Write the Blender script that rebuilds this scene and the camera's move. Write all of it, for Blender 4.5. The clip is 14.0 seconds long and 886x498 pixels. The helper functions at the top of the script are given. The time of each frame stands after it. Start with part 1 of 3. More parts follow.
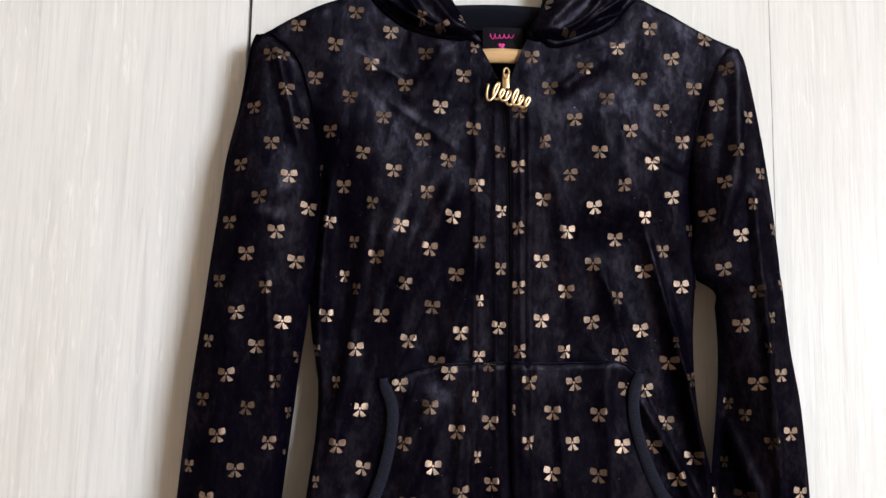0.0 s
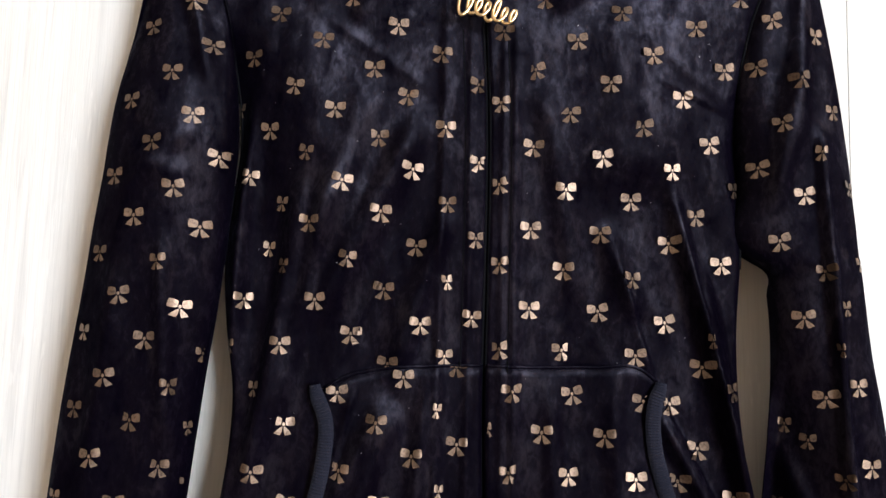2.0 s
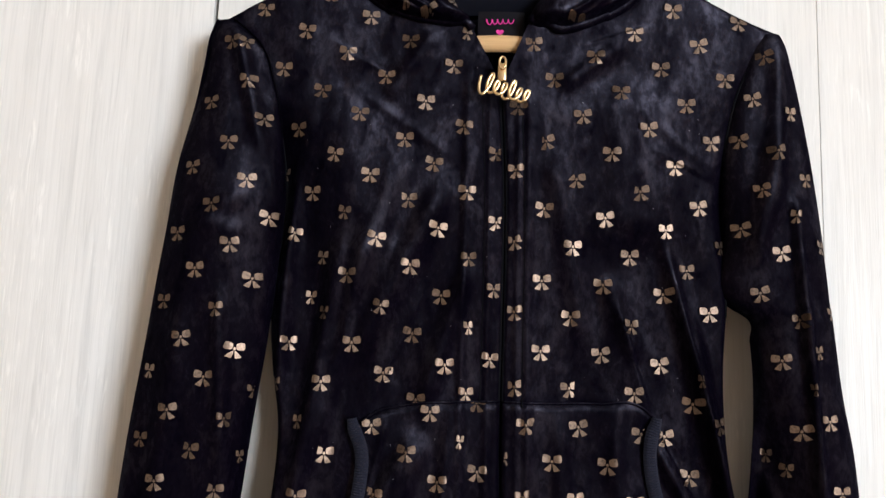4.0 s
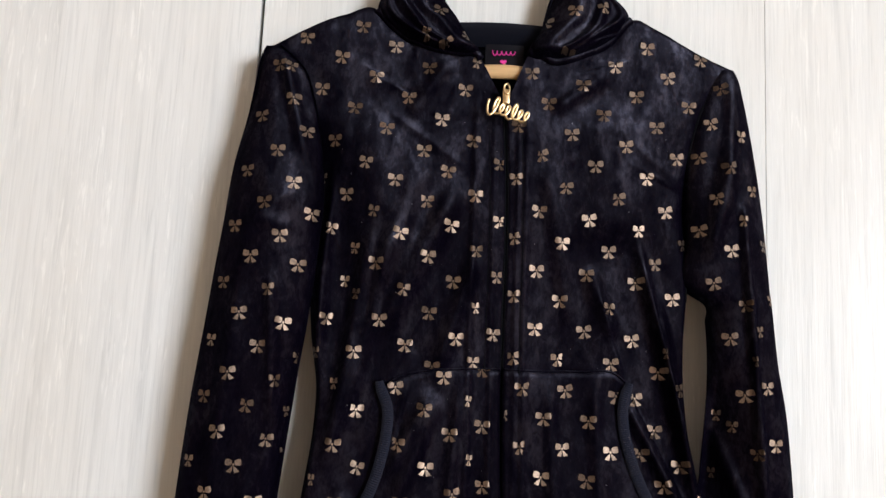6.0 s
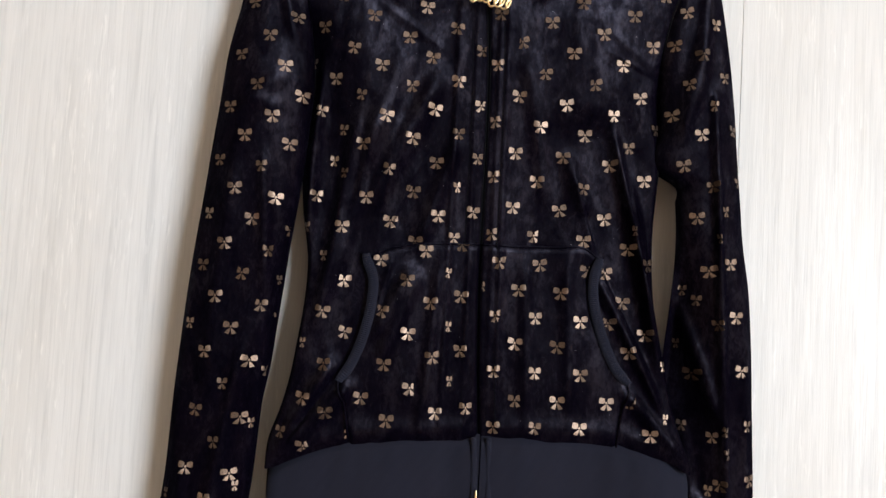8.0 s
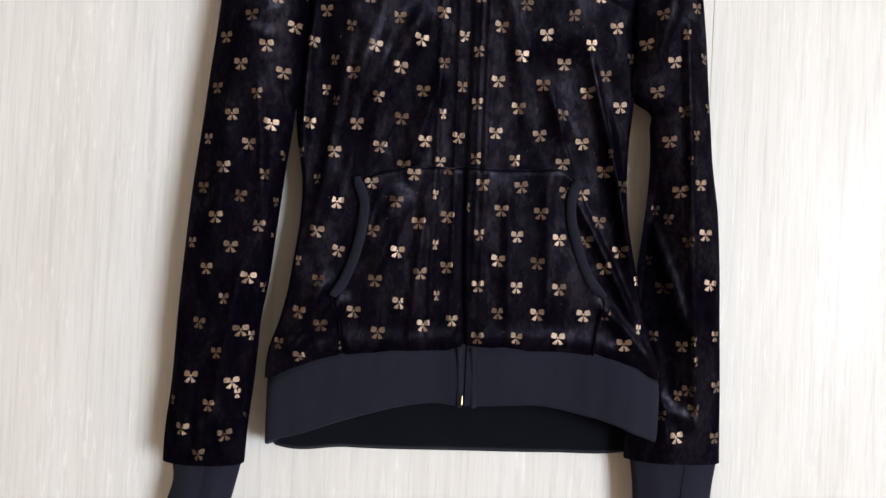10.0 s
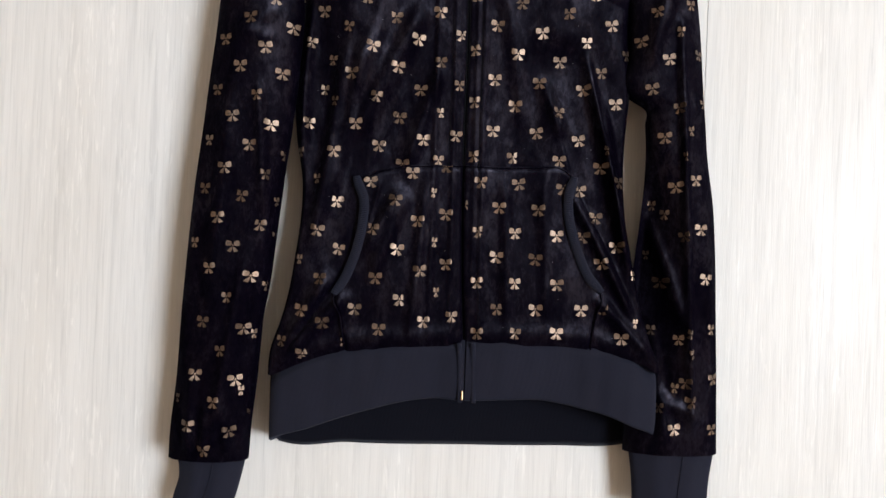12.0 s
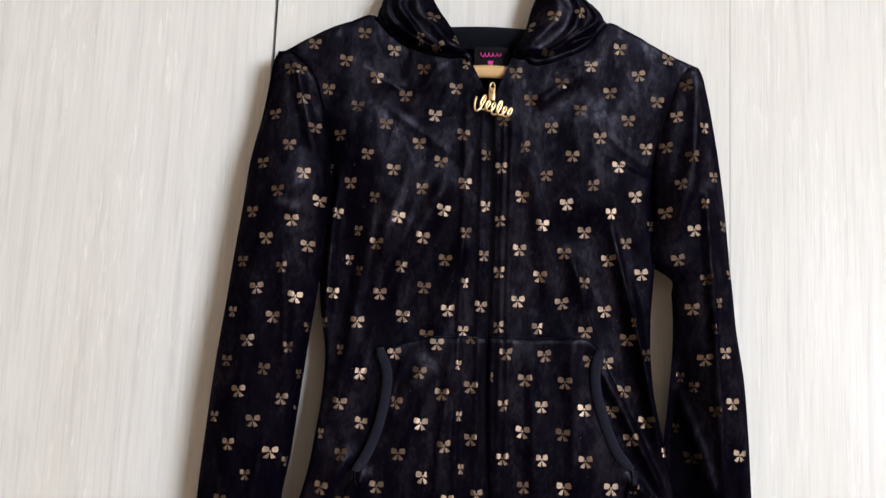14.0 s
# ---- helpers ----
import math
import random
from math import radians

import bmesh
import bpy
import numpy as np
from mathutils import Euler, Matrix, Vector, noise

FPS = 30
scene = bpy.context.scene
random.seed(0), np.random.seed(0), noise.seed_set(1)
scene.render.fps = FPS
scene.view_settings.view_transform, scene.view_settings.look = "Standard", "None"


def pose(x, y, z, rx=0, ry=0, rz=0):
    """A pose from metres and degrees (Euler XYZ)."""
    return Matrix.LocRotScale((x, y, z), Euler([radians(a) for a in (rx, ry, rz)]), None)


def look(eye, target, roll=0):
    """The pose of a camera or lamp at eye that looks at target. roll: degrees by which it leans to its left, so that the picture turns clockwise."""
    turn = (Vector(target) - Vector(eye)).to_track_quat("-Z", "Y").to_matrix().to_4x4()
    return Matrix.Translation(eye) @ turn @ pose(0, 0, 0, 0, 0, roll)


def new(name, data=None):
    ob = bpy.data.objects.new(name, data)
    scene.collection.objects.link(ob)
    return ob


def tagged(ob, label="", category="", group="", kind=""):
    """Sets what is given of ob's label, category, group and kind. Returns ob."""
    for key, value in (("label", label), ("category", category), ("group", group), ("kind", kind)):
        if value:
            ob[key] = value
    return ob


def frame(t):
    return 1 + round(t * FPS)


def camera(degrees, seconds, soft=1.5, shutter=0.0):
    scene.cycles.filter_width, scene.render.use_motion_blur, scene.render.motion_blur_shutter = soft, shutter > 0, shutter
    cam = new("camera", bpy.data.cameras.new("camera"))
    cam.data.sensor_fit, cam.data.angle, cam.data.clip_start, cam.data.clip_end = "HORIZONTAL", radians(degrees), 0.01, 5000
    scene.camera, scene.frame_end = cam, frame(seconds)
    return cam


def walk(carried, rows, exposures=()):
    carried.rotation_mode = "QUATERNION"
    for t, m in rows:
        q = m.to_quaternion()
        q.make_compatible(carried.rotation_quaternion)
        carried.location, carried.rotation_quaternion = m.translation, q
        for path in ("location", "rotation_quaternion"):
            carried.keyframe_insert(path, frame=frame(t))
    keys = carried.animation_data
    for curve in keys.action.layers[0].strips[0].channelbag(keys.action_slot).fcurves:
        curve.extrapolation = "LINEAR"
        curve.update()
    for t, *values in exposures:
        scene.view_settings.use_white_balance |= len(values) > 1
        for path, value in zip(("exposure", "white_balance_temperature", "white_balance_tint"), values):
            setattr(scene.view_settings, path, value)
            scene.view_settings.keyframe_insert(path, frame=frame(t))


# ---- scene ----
cam = camera(56.6, 14.0)
METRES, EYE, TILT, LEAN, TURN = 0.61, 1.35, 6.9, -1.05, -1.5
ROWS = [
    (0.0, 0.0, 0.0, 0.0, -0.0, 0.0, 0.0),
    (0.5, 0.0267, 0.0826, -0.0065, 0.44, -0.06, -0.23),
    (1.0, 0.0553, 0.1705, -0.0082, 1.74, -0.02, -0.22),
    (1.5, 0.0641, 0.2219, -0.0113, 2.9, -0.16, -0.26),
    (2.0, 0.0856, 0.2627, -0.0243, 3.16, -0.69, -0.3),
    (2.5, 0.101, 0.2751, -0.0218, 3.42, -1.23, -0.01),
    (3.0, 0.0999, 0.2592, -0.02, 3.88, -0.82, -0.07),
    (3.5, 0.0871, 0.2194, -0.0104, 3.64, -0.06, -0.33),
    (4.0, 0.0651, 0.1537, -0.0009, 2.98, 1.31, -0.58),
    (6.5, 0.0122, -0.0433, -0.0259, 0.37, 0.9, -1.56),
    (7.0, 0.0362, -0.0456, -0.0472, 0.35, -1.27, -1.56),
    (7.5, 0.0584, -0.0673, -0.0678, 0.99, -3.04, -1.86),
    (8.0, 0.0639, -0.099, -0.0781, 1.83, -3.67, -1.96),
    (10.5, 0.0845, -0.1765, -0.1376, 1.15, -7.36, -1.36),
    (11.0, 0.0885, -0.177, -0.143, 1.03, -8.06, -0.97),
    (11.5, 0.0865, -0.1801, -0.1429, 1.2, -8.02, -0.78),
    (12.0, 0.0827, -0.188, -0.1188, 1.48, -6.9, -1.0),
    (12.5, 0.0749, -0.1942, -0.0949, 1.67, -5.11, -1.3),
    (13.0, 0.0641, -0.1842, -0.0626, 1.9, -3.31, -1.31),
    (13.5, 0.0623, -0.1646, -0.0425, 2.06, -1.58, -1.17),
    (14.0, 0.0601, -0.1675, -0.0171, 2.22, 0.05, -1.09),
]
BASE = pose(-0.045, -0.672, EYE, TILT, LEAN, TURN)
EXPOSURES = [(t, e, 5970, 12) for t, e in ((0.0, -0.12), (0.5, -0.02), (1.0, -0.12), (1.5, -0.05), (2.0, 0.30), (2.5, 0.62), (3.0, 0.65), (3.5, 0.55), (4.0, -0.08), (4.5, -0.1), (6.5, -0.15), (11.5, -0.15), (13.0, -0.2), (14.0, -0.22))]
walk(cam, [(t, BASE @ pose(METRES * x, METRES * y, METRES * z, 90 + pitch, roll, yaw)) for t, x, y, z, yaw, pitch, roll in ROWS], EXPOSURES)

# ---- world and light ----
world = bpy.data.worlds.new("sky")
scene.world = world
world.use_nodes = True
wn = world.node_tree.nodes
sky = wn.new("ShaderNodeTexSky")
sky.sky_type = "NISHITA"
sky.sun_disc = False
sky.sun_elevation = radians(38)
sky.sun_rotation = radians(120)
wn["Background"].inputs["Strength"].default_value = 0.12
world.node_tree.links.new(sky.outputs[0], wn["Background"].inputs["Color"])

# the room: window in the wall behind the camera, to its right
ROOM_X0, ROOM_X1, ROOM_Y0, ROOM_Z1 = -1.6, 6.0, -5.8, 2.6
WIN_X0, WIN_X1, WIN_Z0, WIN_Z1 = 2.90, 5.40, 0.55, 2.30
lamp = bpy.data.lights.new("window_daylight", "AREA")
lamp.shape = "RECTANGLE"
lamp.size, lamp.size_y = WIN_X1 - WIN_X0 - 0.1, WIN_Z1 - WIN_Z0 - 0.1
lamp.energy = 640
lamp.color = (0.93, 0.98, 1.0)
new("window_daylight", lamp).matrix_world = look(((WIN_X0 + WIN_X1) / 2, ROOM_Y0 - 0.02, (WIN_Z0 + WIN_Z1) / 2),
                                                 ((WIN_X0 + WIN_X1) / 2, 0, (WIN_Z0 + WIN_Z1) / 2))

# ---- materials ----


class Nodes:
    """A small helper round one node material."""

    def __init__(self, name):
        self.mat = bpy.data.materials.new(name)
        self.mat.use_nodes = True
        self.tree = self.mat.node_tree
        self.bsdf = self.tree.nodes["Principled BSDF"]

    def add(self, kind, operation=""):
        node = self.tree.nodes.new("ShaderNode" + kind)
        if operation:
            node.operation = operation
        return node

    def link(self, a, b):
        self.tree.links.new(a, b)

    def put(self, **values):
        for key, value in values.items():
            self.bsdf.inputs[key.replace("_", " ")].default_value = value

    def coords(self, scale=(1, 1, 1), rot=(0, 0, 0)):
        c = self.add("TexCoord")
        m = self.add("Mapping")
        m.inputs["Scale"].default_value = scale
        m.inputs["Rotation"].default_value = rot
        self.link(c.outputs["Object"], m.inputs["Vector"])
        return m.outputs["Vector"]

    def noise(self, vec, scale, detail=3.0, rough=0.5, distort=0.0):
        n = self.add("TexNoise")
        n.inputs["Scale"].default_value = scale
        n.inputs["Detail"].default_value = detail
        n.inputs["Roughness"].default_value = rough
        n.inputs["Distortion"].default_value = distort
        self.link(vec, n.inputs["Vector"])
        return n.outputs["Fac"]

    def ramp(self, fac, *stops):
        r = self.add("ValToRGB")
        els = r.color_ramp.elements
        while len(els) < len(stops):
            els.new(0.5)
        for e, (p, c) in zip(els, stops):
            e.position = p
            e.color = (*c, 1) if isinstance(c, tuple) else (c, c, c, 1)
        self.link(fac, r.inputs["Fac"])
        return r.outputs["Color"]

    def mix(self, a, b, fac=0.5, mode="MIX"):
        m = self.add("Mix")
        m.data_type, m.blend_type = "RGBA", mode
        for src, socket in ((fac, m.inputs[0]), (a, m.inputs[6]), (b, m.inputs[7])):
            if isinstance(src, (int, float)):
                socket.default_value = src
            elif isinstance(src, tuple):
                socket.default_value = (*src, 1)
            else:
                self.link(src, socket)
        return m.outputs[2]

    def bump(self, height, strength, distance):
        b = self.add("Bump")
        b.inputs["Strength"].default_value = strength
        b.inputs["Distance"].default_value = distance
        self.link(height, b.inputs["Height"])
        self.link(b.outputs["Normal"], self.bsdf.inputs["Normal"])


def make_wood():
    n = Nodes("whitewashed_oak_laminate")
    info = n.add("ObjectInfo")
    shift = n.add("VectorMath", operation="SCALE")
    n.link(info.outputs["Random"], shift.inputs[0])
    shift.inputs["Scale"].default_value = 7.0
    coords = n.add("TexCoord")
    moved = n.add("VectorMath", operation="ADD")
    n.link(coords.outputs["Object"], moved.inputs[0])
    n.link(shift.outputs[0], moved.inputs[1])

    def stretched(sx, sz):
        m = n.add("Mapping")
        m.inputs["Scale"].default_value = (sx, 1, sz)
        n.link(moved.outputs[0], m.inputs["Vector"])
        return m.outputs["Vector"]

    broad = n.noise(stretched(9, 1.2), 1.0, 4, 0.55, 1.4)
    figure = n.noise(stretched(34, 1.7), 1.0, 5, 0.60, 2.4)
    grain = n.noise(stretched(190, 5), 1.0, 4, 0.66, 1.0)
    fine = n.noise(stretched(460, 15), 1.0, 3, 0.64, 0.5)
    pores = n.noise(stretched(250, 26), 1.2, 3, 0.62, 0.6)
    patch = n.noise(stretched(24, 7), 1.0, 2, 0.5, 0.5)
    base = n.ramp(broad, (0.3, (0.668, 0.645, 0.598)), (0.7, (0.722, 0.708, 0.672)))
    base = n.mix(base, n.ramp(figure, (0.36, 0.84), (0.50, 1.0), (0.70, 1.03)), 0.36, "MULTIPLY")
    base = n.mix(base, n.ramp(grain, (0.32, 0.80), (0.45, 0.98), (0.60, 1.0), (0.72, 1.08)), 0.42, "MULTIPLY")
    base = n.mix(base, n.ramp(fine, (0.32, 0.84), (0.47, 1.0), (0.72, 1.06)), 0.45, "MULTIPLY")
    flecks = n.mix((1.0, 1.0, 1.0), n.ramp(pores, (0.56, 1.0), (0.66, 1.14)), n.ramp(patch, (0.48, 0.0), (0.60, 1.0)))
    base = n.mix(base, flecks, 0.8, "MULTIPLY")
    n.link(base, n.bsdf.inputs["Base Color"])
    n.link(n.ramp(grain, (0.3, 0.44), (0.7, 0.30)), n.bsdf.inputs["Roughness"])
    n.put(Specular_IOR_Level=0.18)
    n.bump(n.mix(fine, grain, 0.6), 0.35, 0.0008)
    return n.mat


def make_velvet():
    n = Nodes("black_velvet")
    v = n.coords((1, 1, 0.30), (0, 0.22, 0))
    w = n.coords((1, 1, 0.55), (0, -0.15, 0))
    nap = n.noise(v, 26, 5, 0.62, 0.8)
    crush = n.noise(w, 75, 5, 0.66, 0.5)
    brush = n.noise(w, 300, 3, 0.65, 0.6)
    pile = n.noise(w, 2600, 2, 0.6)
    brushed = n.mix(n.mix(nap, crush, 0.5), brush, 0.28)
    n.link(n.ramp(nap, (0.3, (0.0009, 0.0005, 0.0019)), (0.7, (0.0018, 0.0011, 0.0036))), n.bsdf.inputs["Base Color"])
    n.put(Sheen_Roughness=0.30, Sheen_Tint=(0.64, 0.72, 1.0, 1), Specular_IOR_Level=0.0, Roughness=0.9)
    n.link(n.ramp(brushed, (0.36, 0.0), (0.5, 0.016), (0.66, 0.075)), n.bsdf.inputs["Sheen Weight"])
    n.bump(n.mix(n.mix(crush, brush, 0.5), pile, 0.45), 0.40, 0.0012)
    # the pile is brushed down and to one side: its gloss leans that way
    bump = n.bsdf.inputs["Normal"].links[0].from_node
    lean = n.add("VectorMath", operation="ADD")
    lean.inputs[1].default_value = (0.13, 0, -0.40)
    unit = n.add("VectorMath", operation="NORMALIZE")
    n.link(bump.outputs["Normal"], lean.inputs[0])
    n.link(lean.outputs[0], unit.inputs[0])
    gloss = n.add("BsdfGlossy")
    n.link(n.ramp(brushed, (0.39, (0.0011, 0.0010, 0.0014)), (0.5, (0.0062, 0.0058, 0.0076)), (0.63, (0.0265, 0.0252, 0.0325))), gloss.inputs["Color"])
    n.link(n.ramp(crush, (0.3, 0.42), (0.7, 0.32)), gloss.inputs["Roughness"])
    n.link(unit.outputs[0], gloss.inputs["Normal"])
    both = n.add("AddShader")
    n.link(n.bsdf.outputs[0], both.inputs[0])
    n.link(gloss.outputs[0], both.inputs[1])
    n.link(both.outputs[0], n.tree.nodes["Material Output"].inputs["Surface"])
    return n.mat


def make_knit(name, tone, ribs=0.0):
    n = Nodes(name)
    w = n.coords()
    weave = n.add("TexWave")
    weave.inputs["Scale"].default_value = 420
    n.link(w, weave.inputs["Vector"])
    fuzz = n.noise(w, 900, 3)
    blot = n.noise(w, 25, 3)
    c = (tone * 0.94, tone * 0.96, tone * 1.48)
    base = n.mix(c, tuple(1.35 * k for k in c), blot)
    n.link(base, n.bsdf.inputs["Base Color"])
    n.put(Roughness=0.9, Sheen_Weight=0.06, Sheen_Tint=(0.8, 0.85, 1.0, 1), Specular_IOR_Level=0.0)
    n.bump(n.mix(weave.outputs["Fac"], fuzz, 0.5), 0.35, 0.0006)
    return n.mat


def make_foil():
    n = Nodes("rose_gold_foil")
    info = n.add("ObjectInfo")
    w = n.coords()
    worn = n.noise(w, 700, 4, 0.65)
    base = n.ramp(info.outputs["Random"], (0.0, (0.115, 0.078, 0.056)), (0.45, (0.190, 0.134, 0.098)), (1.0, (0.305, 0.222, 0.166)))
    base = n.mix(base, n.ramp(worn, (0.32, 0.35), (0.54, 1.0)), 0.85, "MULTIPLY")
    n.link(base, n.bsdf.inputs["Base Color"])
    n.put(Metallic=0.9, Roughness=0.50)
    n.bump(worn, 0.4, 0.0005)
    return n.mat


def make_plain(name, colour, rough=0.6, metal=0.0, vary=0.12, scale=60.0, bump=0.1, spec=0.5):
    n = Nodes(name)
    w = n.coords()
    f = n.noise(w, scale, 4, 0.6)
    lo = tuple(c * (1 - vary) for c in colour)
    hi = tuple(min(1, c * (1 + vary)) for c in colour)
    n.link(n.mix(lo, hi, f), n.bsdf.inputs["Base Color"])
    n.put(Roughness=rough, Metallic=metal, Specular_IOR_Level=spec)
    if bump:
        n.bump(f, bump, 0.002)
    return n.mat


def make_hanger_wood():
    n = Nodes("hanger_beech")
    g = n.noise(n.coords((8, 200, 200)), 1.0, 4, 0.6, 0.4)
    n.link(n.ramp(g, (0.3, (0.50, 0.30, 0.13)), (0.7, (0.66, 0.43, 0.21))), n.bsdf.inputs["Base Color"])
    n.put(Roughness=0.35)
    return n.mat


WOOD = make_wood()
VELVET = make_velvet()
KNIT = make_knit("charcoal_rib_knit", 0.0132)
# Lining colour; it also serves as the shaded rib knit inside the hem.
LINING_AND_SHADE = make_knit("black_lining_and_shaded_knit", 0.0052)
FOIL = make_foil()
GOLD = make_plain("pale_gold_metal", (0.90, 0.66, 0.36), 0.28, 1.0, 0.06, 400, 0.05)
BEECH = make_hanger_wood()
THREAD = make_plain("black_thread", (0.003, 0.003, 0.004), 0.8, spec=0.05)
SATIN = make_plain("black_satin_label", (0.005, 0.004, 0.006), 0.6, spec=0.1)
PINK = make_plain("pink_embroidery", (0.62, 0.03, 0.26), 0.7, 0, 0.2, 900, 0.4)
LINT = make_plain("pale_lint", (0.30, 0.30, 0.30), 0.9, spec=0.0)
PLASTER = make_plain("wall_paint", (0.46, 0.37, 0.28), 0.85, 0, 0.04, 6)
CEILING_PAINT = make_plain("ceiling_paint", (0.66, 0.62, 0.56), 0.9, 0, 0.03, 5)
FLOORING = make_plain("floor_laminate", (0.33, 0.23, 0.15), 0.5, 0, 0.25, 9)
FRAME_PAINT = make_plain("window_paint", (0.8, 0.8, 0.79), 0.4, 0, 0.03, 20)
CARCASS = make_plain("dark_carcass", (0.006, 0.005, 0.005), 0.9, spec=0.1)

# ---- mesh helpers ----


def part(name, bm, material, parent=None, label="", smooth=True):
    me = bpy.data.meshes.new(name)
    bm.normal_update()
    bm.to_mesh(me)
    bm.free()
    me.materials.append(material)
    if smooth:
        me.polygons.foreach_set("use_smooth", [True] * len(me.polygons))
    ob = new(name, me)
    if parent is not None:
        ob.parent = parent
    return tagged(ob, label)


def box(bm, x0, x1, y0, y1, z0, z1, bevel=0.0):
    m = Matrix.Translation(((x0 + x1) / 2, (y0 + y1) / 2, (z0 + z1) / 2)) @ Matrix.Diagonal((x1 - x0, y1 - y0, z1 - z0, 1))
    made = bmesh.ops.create_cube(bm, size=1, matrix=m)["verts"]
    if bevel:
        edges = list({e for v in made for e in v.link_edges})
        bmesh.ops.bevel(bm, geom=edges, offset=bevel, segments=2, affect="EDGES", profile=0.6)
    return bm


def block(name, x0, x1, y0, y1, z0, z1, material, parent=None, bevel=0.0, label=""):
    return part(name, box(bmesh.new(), x0, x1, y0, y1, z0, z1, bevel), material, parent, label, smooth=False)


class Line:
    """A smooth curve v(t) through a few control values, t rising."""

    def __init__(self, *pts):
        self.t = [float(p[0]) for p in pts]
        self.v = [float(p[1]) for p in pts]
        self.m = [float(g) for g in np.gradient(np.array(self.v), np.array(self.t))]

    def __call__(self, t):
        ts, v, m = self.t, self.v, self.m
        if t <= ts[0]:
            return v[0]
        if t >= ts[-1]:
            return v[-1]
        k = 0
        while ts[k + 1] < t:
            k += 1
        h = ts[k + 1] - ts[k]
        s = (t - ts[k]) / h
        r = 1 - s
        return (v[k] * (1 + 2 * s) + m[k] * h * s) * r * r + (v[k + 1] * (3 - 2 * s) - m[k + 1] * h * r) * s * s


def smooth(a):
    a = min(max(a, 0.0), 1.0)
    return a * a * (3 - 2 * a)


def sheet(name, nu, nv, place, material, parent, label="", close_u=False):
    """A grid of quads; place(u, v) gives a point for u, v from 0 to 1."""
    verts = [place(i / nu, j / nv) for j in range(nv + 1) for i in range(nu + (0 if close_u else 1))]
    w = nu if close_u else nu + 1
    faces = [(j * w + i, j * w + (i + 1) % w, (j + 1) * w + (i + 1) % w, (j + 1) * w + i) for j in range(nv) for i in range(nu)]
    me = bpy.data.meshes.new(name)
    me.from_pydata(verts, [], faces)
    me.materials.append(material)
    me.polygons.foreach_set("use_smooth", [True] * len(me.polygons))
    ob = new(name, me)
    ob.parent = parent
    return tagged(ob, label)


def tube(name, points, radius, material, parent, label="", sides=8, flat=1.0):
    """A round cord along points (Vectors); radius a number or a function of 0..1."""
    bm = bmesh.new()
    rings = []
    n = len(points)
    for k, p in enumerate(points):
        d = (points[min(k + 1, n - 1)] - points[max(k - 1, 0)]).normalized()
        side = d.cross(Vector((0, 1, 0)))
        side = side.normalized() if side.length > 1e-6 else Vector((1, 0, 0))
        up = side.cross(d)
        r = radius(k / (n - 1)) if callable(radius) else radius
        rings.append([bm.verts.new(p + r * (math.cos(a) * side + flat * math.sin(a) * up)) for a in [2 * math.pi * i / sides for i in range(sides)]])
    for a, b in zip(rings, rings[1:]):
        for i in range(sides):
            bm.faces.new((a[i], a[(i + 1) % sides], b[(i + 1) % sides], b[i]))
    bm.faces.new(rings[0][::-1])
    bm.faces.new(rings[-1])
    bmesh.ops.recalc_face_normals(bm, faces=bm.faces)
    return part(name, bm, material, parent, label)


# ---- the room ----
floor = tagged(block("floor", ROOM_X0, ROOM_X1, ROOM_Y0, 0.6, -0.1, 0, FLOORING), "brown laminate floor of the room", "floor", kind="structure")
ceiling = tagged(block("ceiling", ROOM_X0, ROOM_X1, ROOM_Y0, 0.6, ROOM_Z1, ROOM_Z1 + 0.1, CEILING_PAINT), "plain white painted ceiling", "ceiling", kind="structure")
for nm, x0, x1 in (("wall_west", ROOM_X0 - 0.12, ROOM_X0), ("wall_east", ROOM_X1, ROOM_X1 + 0.12)):
    tagged(block(nm, x0, x1, ROOM_Y0 - 0.12, 0.72, 0, ROOM_Z1, PLASTER), "plain off-white painted wall", "wall", kind="structure")
tagged(block("wall_north", ROOM_X0, ROOM_X1, 0.6, 0.72, 0, ROOM_Z1, PLASTER), "plain off-white wall behind the wardrobe", "wall", kind="structure")
bm = bmesh.new()
for x0, x1, z0, z1 in ((ROOM_X0, WIN_X0, 0, ROOM_Z1), (WIN_X1, ROOM_X1, 0, ROOM_Z1), (WIN_X0, WIN_X1, 0, WIN_Z0), (WIN_X0, WIN_X1, WIN_Z1, ROOM_Z1)):
    box(bm, x0, x1, ROOM_Y0 - 0.12, ROOM_Y0, z0, z1)
tagged(part("wall_south", bm, PLASTER, smooth=False), "plain off-white wall with the window", "wall", kind="structure")
window = tagged(new("window_1"), "white painted window that lets daylight in", "window", kind="structure")
for x0, x1, z0, z1 in ((WIN_X0, WIN_X1, WIN_Z0, WIN_Z0 + 0.05), (WIN_X0, WIN_X1, WIN_Z1 - 0.05, WIN_Z1),
                       (WIN_X0, WIN_X0 + 0.05, WIN_Z0 + 0.05, WIN_Z1 - 0.05), (WIN_X1 - 0.05, WIN_X1, WIN_Z0 + 0.05, WIN_Z1 - 0.05)):
    block("window_frame", x0, x1, ROOM_Y0 - 0.1, ROOM_Y0 - 0.04, z0, z1, FRAME_PAINT, window, 0.004)

